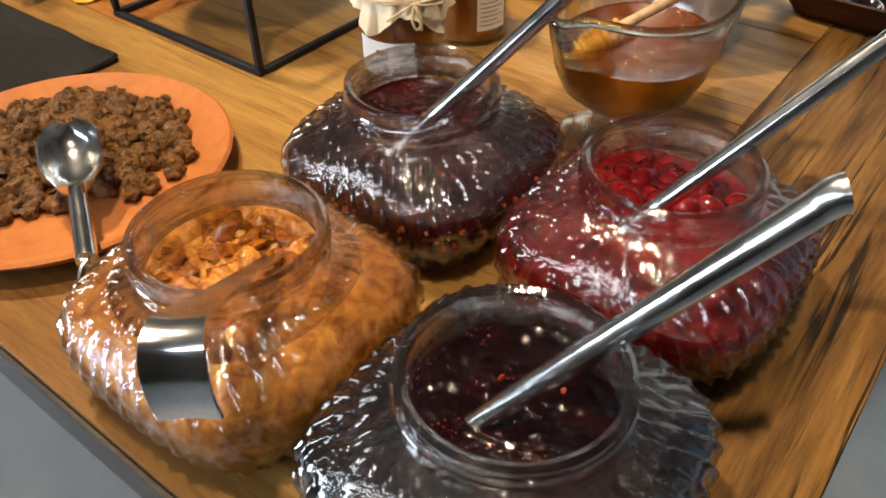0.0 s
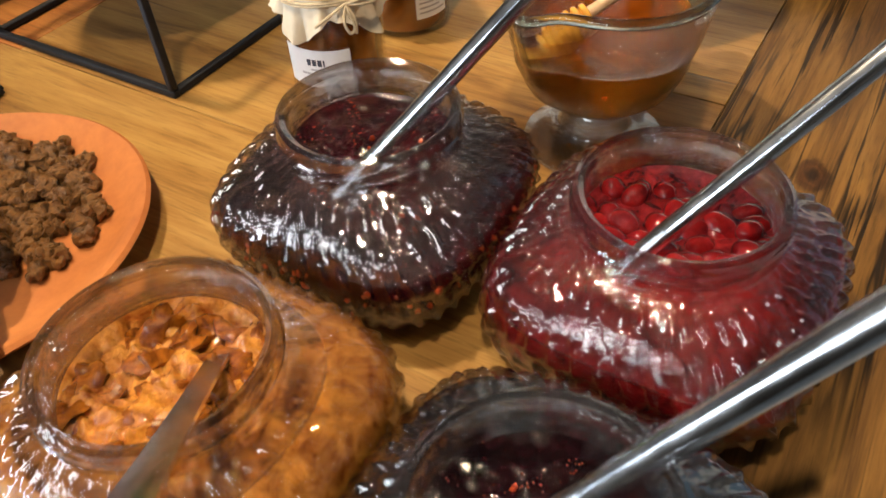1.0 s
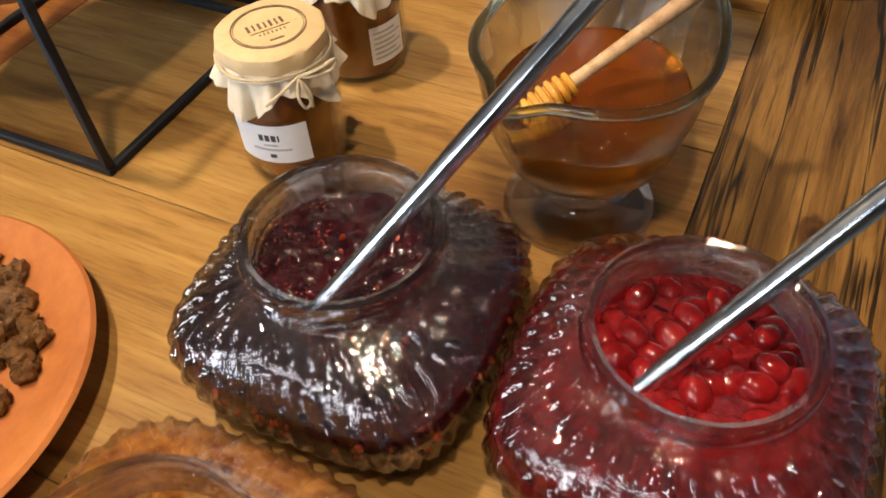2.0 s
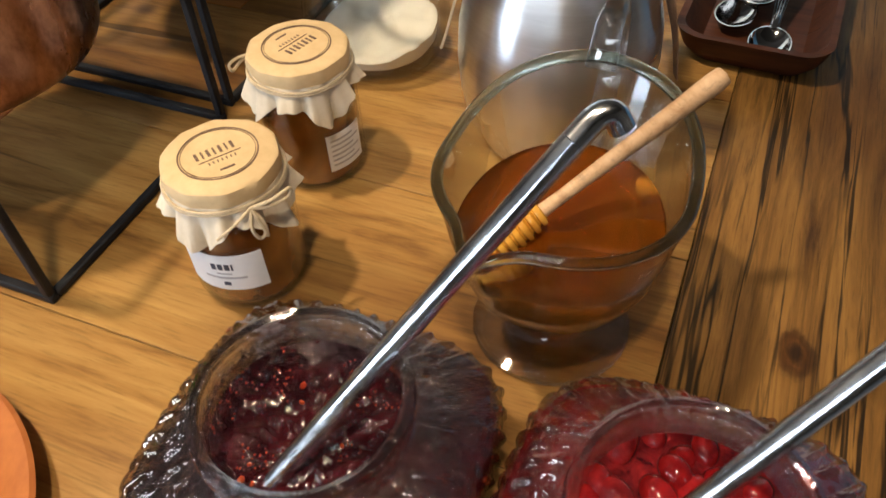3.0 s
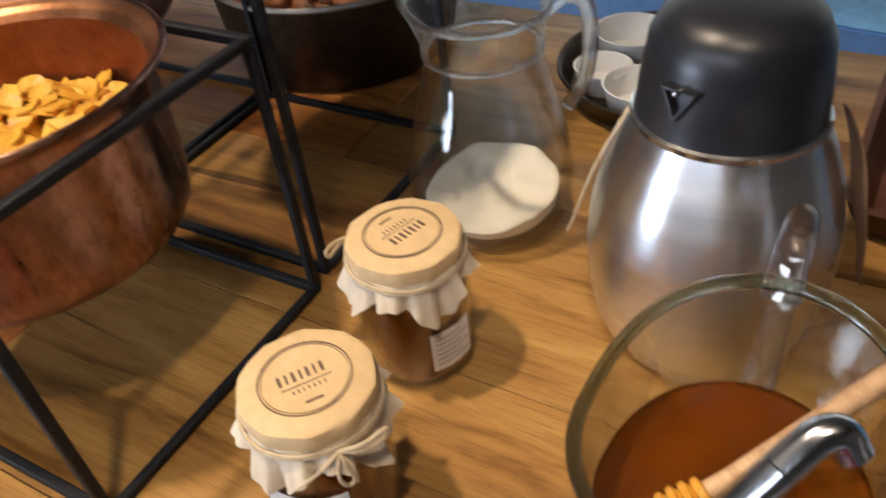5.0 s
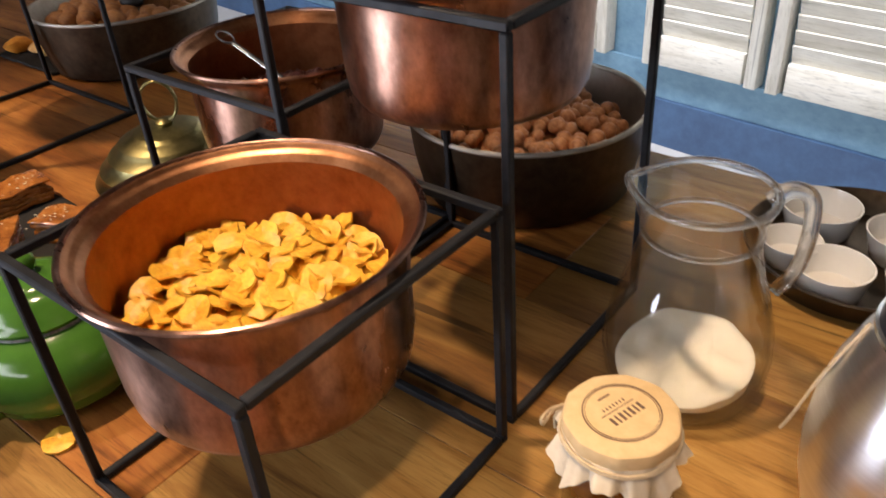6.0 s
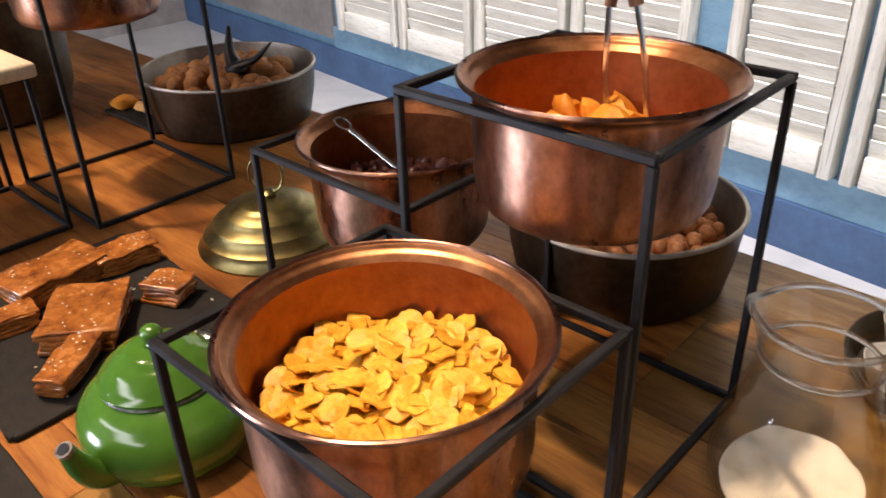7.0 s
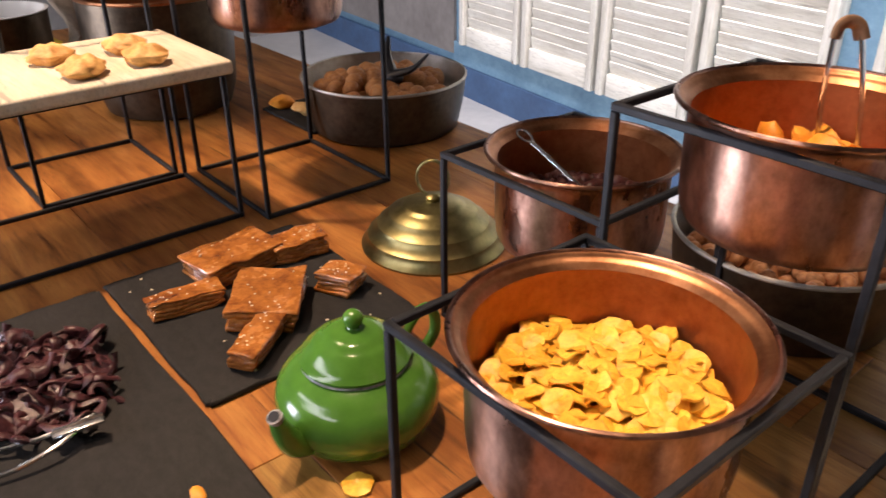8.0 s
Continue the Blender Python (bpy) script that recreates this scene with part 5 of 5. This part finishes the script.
part("grip_plate", rbox(0.014, 0.045, 0.0035, 0.001), STEEL, tongs).matrix_basis = pose(-0.909, 0.318, 0.024, 4, 0, -12)


# ---- tongs and spoons in the pots ----
def standing_tongs(base, tip, spread, material, label, width=0.0052):
    top = thing("tongs", pose(0, 0, 0), label, "tongs")
    b, t = Vector(base), Vector(tip)
    side = Vector(spread)
    up = (t - b)
    for sgn in (-1, 1):
        part("arm", tube([b + side * sgn, b + up * 0.4 + side * sgn * 1.02, b + up * 0.8 + side * sgn * 0.75, b + up * 0.93 + side * sgn * 0.62], width, 10, 6, 0.4), material, top)
    part("bend", tube([b + up * 0.88 - side * 0.66, b + up * 0.97 - side * 0.45, t, b + up * 0.97 + side * 0.45, b + up * 0.88 + side * 0.66], width * 1.5, 10, 6, 0.6), DRY_LEAF, top, "brown bent spring")
    return top


standing_tongs((-0.516, 0.840, 0.270), (-0.530, 0.840, 0.377), (0.010, 0.012, 0), STEEL, "steel tongs with a brown spring standing among the apricots", 0.0042)
nut_tongs = thing("nut_tongs", pose(0, 0, 0), "black plastic tongs sunk among the walnuts", "tongs")
n0 = Vector((-1.425, 1.060, 0.106))
part("jaw", tube([n0, n0 + Vector((-0.030, 0.012, 0.022)), n0 + Vector((-0.050, 0.030, 0.058))], lambda t: 0.016 * (1 - 0.8 * t), 10, 6, 0.5), BLACK_PLASTIC, nut_tongs)
part("jaw", tube([n0, n0 + Vector((0.030, 0.025, 0.014)), n0 + Vector((0.052, 0.045, 0.042))], lambda t: 0.017 * (1 - 0.7 * t), 10, 6, 0.5), BLACK_PLASTIC, nut_tongs)
part("hinge", lump(0.020, 3, 0.1, 30, (1.2, 1, 0.6)), BLACK_PLASTIC, nut_tongs).matrix_basis = Matrix.Translation(n0 - Vector((0, 0, 0.004)))
berry_spoon = thing("berry_spoon", pose(0, 0, 0), "slim steel spoon with a looped handle in the berry pot", "spoon")
b0, b1 = Vector((-0.762, 0.836, 0.158)), Vector((-0.836, 0.822, 0.199))
part("handle", tube([b0, b0 + (b1 - b0) * 0.5, b1], 0.0032, 10, 4, 0.6), STEEL, berry_spoon)
e = (b1 - b0).normalized()
f = Vector((0, 1, 0.1))
part("loop", tube([b1, b1 + e * 0.006 + f * 0.006, b1 + e * 0.016 + f * 0.006, b1 + e * 0.021, b1 + e * 0.016 - f * 0.006, b1 + e * 0.006 - f * 0.006, b1], 0.0014, 8, 5), STEEL, berry_spoon)
part("bowl", lump(0.012, 1, 0.0, 10, (1.4, 1, 0.35)), STEEL, berry_spoon).matrix_basis = Matrix.Translation(b0 - e * 0.01)

# ---- green teapot ----
pot = thing("teapot", pose(-0.768, 0.533, 0, 0, 0, 0), "shiny green enamel teapot with a chipped spout", "teapot")
part("body", lathe(fine([(0, 0.002), (0.045, 0.0), (0.053, 0.003), (0.068, 0.015), (0.0760, 0.032), (0.0770, 0.044), (0.0745, 0.056), (0.0690, 0.0655), (0.0665, 0.0675), (0.0650, 0.0700), (0.0570, 0.0765), (0.0500, 0.0800)], 0.006), 72), GREEN, pot)
part("dark_edge", lathe([(0.0470, 0.0790), (0.0505, 0.0795), (0.0505, 0.0822), (0.0465, 0.0825)], 56), ENAMEL_EDGE, pot, "worn dark rim")
lid = part("lid", lathe(fine([(0.0470, 0.0825), (0.0515, 0.0838), (0.0518, 0.0862), (0.0480, 0.0905), (0.0465, 0.0930), (0.0390, 0.0990), (0.0372, 0.1015), (0.0280, 0.1065), (0.0262, 0.1085), (0.014, 0.1115), (0, 0.1120)], 0.005), 64), GREEN, pot)
part("knob", lathe([(0, 0.1110), (0.0065, 0.1115), (0.0055, 0.1140), (0.0085, 0.1180), (0.0095, 0.1225), (0.0080, 0.1270), (0.0045, 0.1298), (0, 0.1305)], 28), GREEN, lid)
part("spout", tube([(0.010, -0.055, 0.026), (0.015, -0.076, 0.032), (0.019, -0.088, 0.050), (0.021, -0.095, 0.072)], lambda t: 0.0175 - 0.0105 * t, 18, 8), GREEN, pot)
part("spout_mouth", tube([(0.021, -0.0945, 0.071), (0.0215, -0.0965, 0.0755)], 0.0072, 16, 1), ENAMEL_EDGE, pot, "chipped pale spout mouth")
# the shade inside the spout is a black disc set on its mouth
part("spout_hole", tube([(0.0214, -0.0962, 0.0748), (0.0216, -0.0970, 0.0762)], 0.0050, 16, 1), BLACK_PLASTIC, pot, "black disc standing in for the shaded spout opening")
part("handle", tube([(-0.010, 0.058, 0.068), (-0.014, 0.082, 0.086), (-0.018, 0.104, 0.080), (-0.018, 0.106, 0.050), (-0.012, 0.068, 0.026)], 0.006, 12, 8), GREEN, pot)
part("hinge", rbox(0.018, 0.010, 0.006, 0.002), STEEL, lid, "small steel lid hinge").matrix_basis = pose(-0.006, 0.050, 0.0905, 10, 0, 8)

# ---- brass lid ----
cover = thing("brass_lid", pose(-1.020, 0.828, 0), "stepped old brass lid with a ring handle, resting on the table", "lid")
DOME = [(0.108, 0.0), (0.1085, 0.003), (0.105, 0.0065), (0.101, 0.0115), (0.099, 0.0155), (0.0985, 0.0180), (0.0960, 0.0190), (0.090, 0.0240), (0.085, 0.0300), (0.0835, 0.0335), (0.0810, 0.0345), (0.074, 0.0395),
        (0.068, 0.0445), (0.0665, 0.0475), (0.0640, 0.0485), (0.056, 0.0525), (0.046, 0.0560), (0.0445, 0.0580), (0.0420, 0.0588), (0.030, 0.0615), (0.015, 0.0632), (0, 0.0635)]
part("dome", lathe(fine([(r * 0.92, z) for r, z in DOME], 0.004), 96), BRASS, cover)
part("boss", lathe([(0, 0.062), (0.010, 0.063), (0.011, 0.068), (0.006, 0.072), (0, 0.0725)], 24), BRASS, cover)
part("ring_handle", tube([(0.022 * math.cos(t) * 0.8, 0.022 * math.cos(t) * 0.6, 0.094 + 0.026 * math.sin(t)) for t in (radians(-75 + 27.5 * k) for k in range(13))], 0.0034, 10, 4, 0.6), BRASS, cover)

# ---- pastry board ----
board = solid("serving_board", rbox(0.250, 0.560, 0.019, 0.005, 3), PALE_WOOD, pose(-1.366, 0.388, 0.2182 + 0.0095), "pale maple serving board laid across the long rack", "board")


def biscuit(k):
    """One knobbly swirl: a flat ring of five swellings."""
    bm = lump(0.027, k, 0.20, 70, (1.15, 1.0, 0.52), 4)
    for v in bm.verts:
        a, d = math.atan2(v.co.y, v.co.x), math.hypot(v.co.x, v.co.y)
        v.co *= 1 + 0.07 * math.sin(5 * a + k + 90 * d) * min(1.0, d / 0.012) + 0.04 * noise.noise(v.co * 120)
        v.co.z *= 0.75 + 0.35 * math.sin(min(1.0, d / 0.022) * math.pi)
    return bm


for k, (x, y, a) in enumerate(((-1.375, 0.575, 20), (-1.385, 0.480, 75), (-1.292, 0.492, 140), (-1.300, 0.575, 200))):
    solid("biscuit", biscuit(k), COOKIE, pose(x, y, 0.2475, 0, 0, a), "golden knobbly baked biscuit on the pale board", "biscuit", "biscuits on the board")

# ---- behind the racks ----
rock = lump(0.145, 5, 0.45, 9, (1.05, 1.0, 0.95), 4)
for v in rock.verts:
    v.co.z = max(v.co.z, -0.115)
    v.co += 0.012 * noise.noise_vector(v.co * 30)
solid("stone_block", rock, ROCK, pose(-2.32, 0.86, 0.130), "rough brown stone block standing on the table", "stone")
bowl2 = thing("metal_bowl", pose(-2.16, 0.565, 0), "deep dark metal bowl with a pale lining", "bowl")
part("body", lathe([(0, 0), (0.075, 0), (0.095, 0.02), (0.105, 0.09), (0.108, 0.175)], 56), TIN_PAN, bowl2)
part("lining", lathe([(0.110, 0.177), (0.104, 0.177), (0.100, 0.09), (0.088, 0.145), (0, 0.150)], 56), PORCELAIN, bowl2)
solid("yellow_cloth", lump(0.05, 2, 0.6, 30, (1.4, 1.2, 0.5), 3), YELLOW, pose(-2.48, 0.70, 0.02), "crumpled yellow cloth beside the stone", "cloth")
solid("leaf_sprig", join([moved(lump(0.022, k, 0.3, 40, (1.6, 0.7, 0.25), 2), pose(0.03 * math.cos(2.4 * k), 0.03 * math.sin(2.4 * k), 0.012 * k, 30, 20 * k, 70 * k)) for k in range(9)]), LEAFY, pose(-2.30, 0.66, 0.010), "sprig of dark green leaves by the bowl", "leaves")
deep = thing("deep_pan", pose(-1.855, 0.800, 0), "large deep dark pan with a copper lining, behind the racks", "pan")
part("body", lathe([(0, 0), (0.105, 0), (0.124, 0.008), (0.138, 0.05), (0.144, 0.14), (0.147, 0.228)], 64), TIN_PAN, deep)
part("lining", lathe([(0.1475, 0.230), (0.1440, 0.229), (0.1405, 0.14), (0.134, 0.05), (0.118, 0.012), (0, 0.008)], 64), COPPER_IN, deep, "bare copper lining")
part("rolled_rim", lathe([(0.1465 + 0.0035 * math.cos(t), 0.2295 + 0.0035 * math.sin(t)) for t in (2 * math.pi * k / 8 for k in range(9))], 64), COPPER_LIP, deep, "worn copper rim")
part("side_handle", tube([(0.118, -0.082, 0.150), (0.150, -0.090, 0.158), (0.160, -0.110, 0.158), (0.140, -0.128, 0.158), (0.100, -0.103, 0.150)], 0.005, 10, 6), BLACK_IRON, deep, "curved black iron handle")
for k, (x, y) in enumerate(((-1.60, 0.965), (-1.665, 0.952))):
    solid("candied_fruit", lump(0.021, k + 3, 0.5, 50, (1.3, 0.9, 0.6)), APRICOT if k else COOKIE, pose(x, y, 0.0195, 0, 0, 70 * k), "glossy orange piece of candied fruit on slate", "candied fruit", "candied fruit on slate")
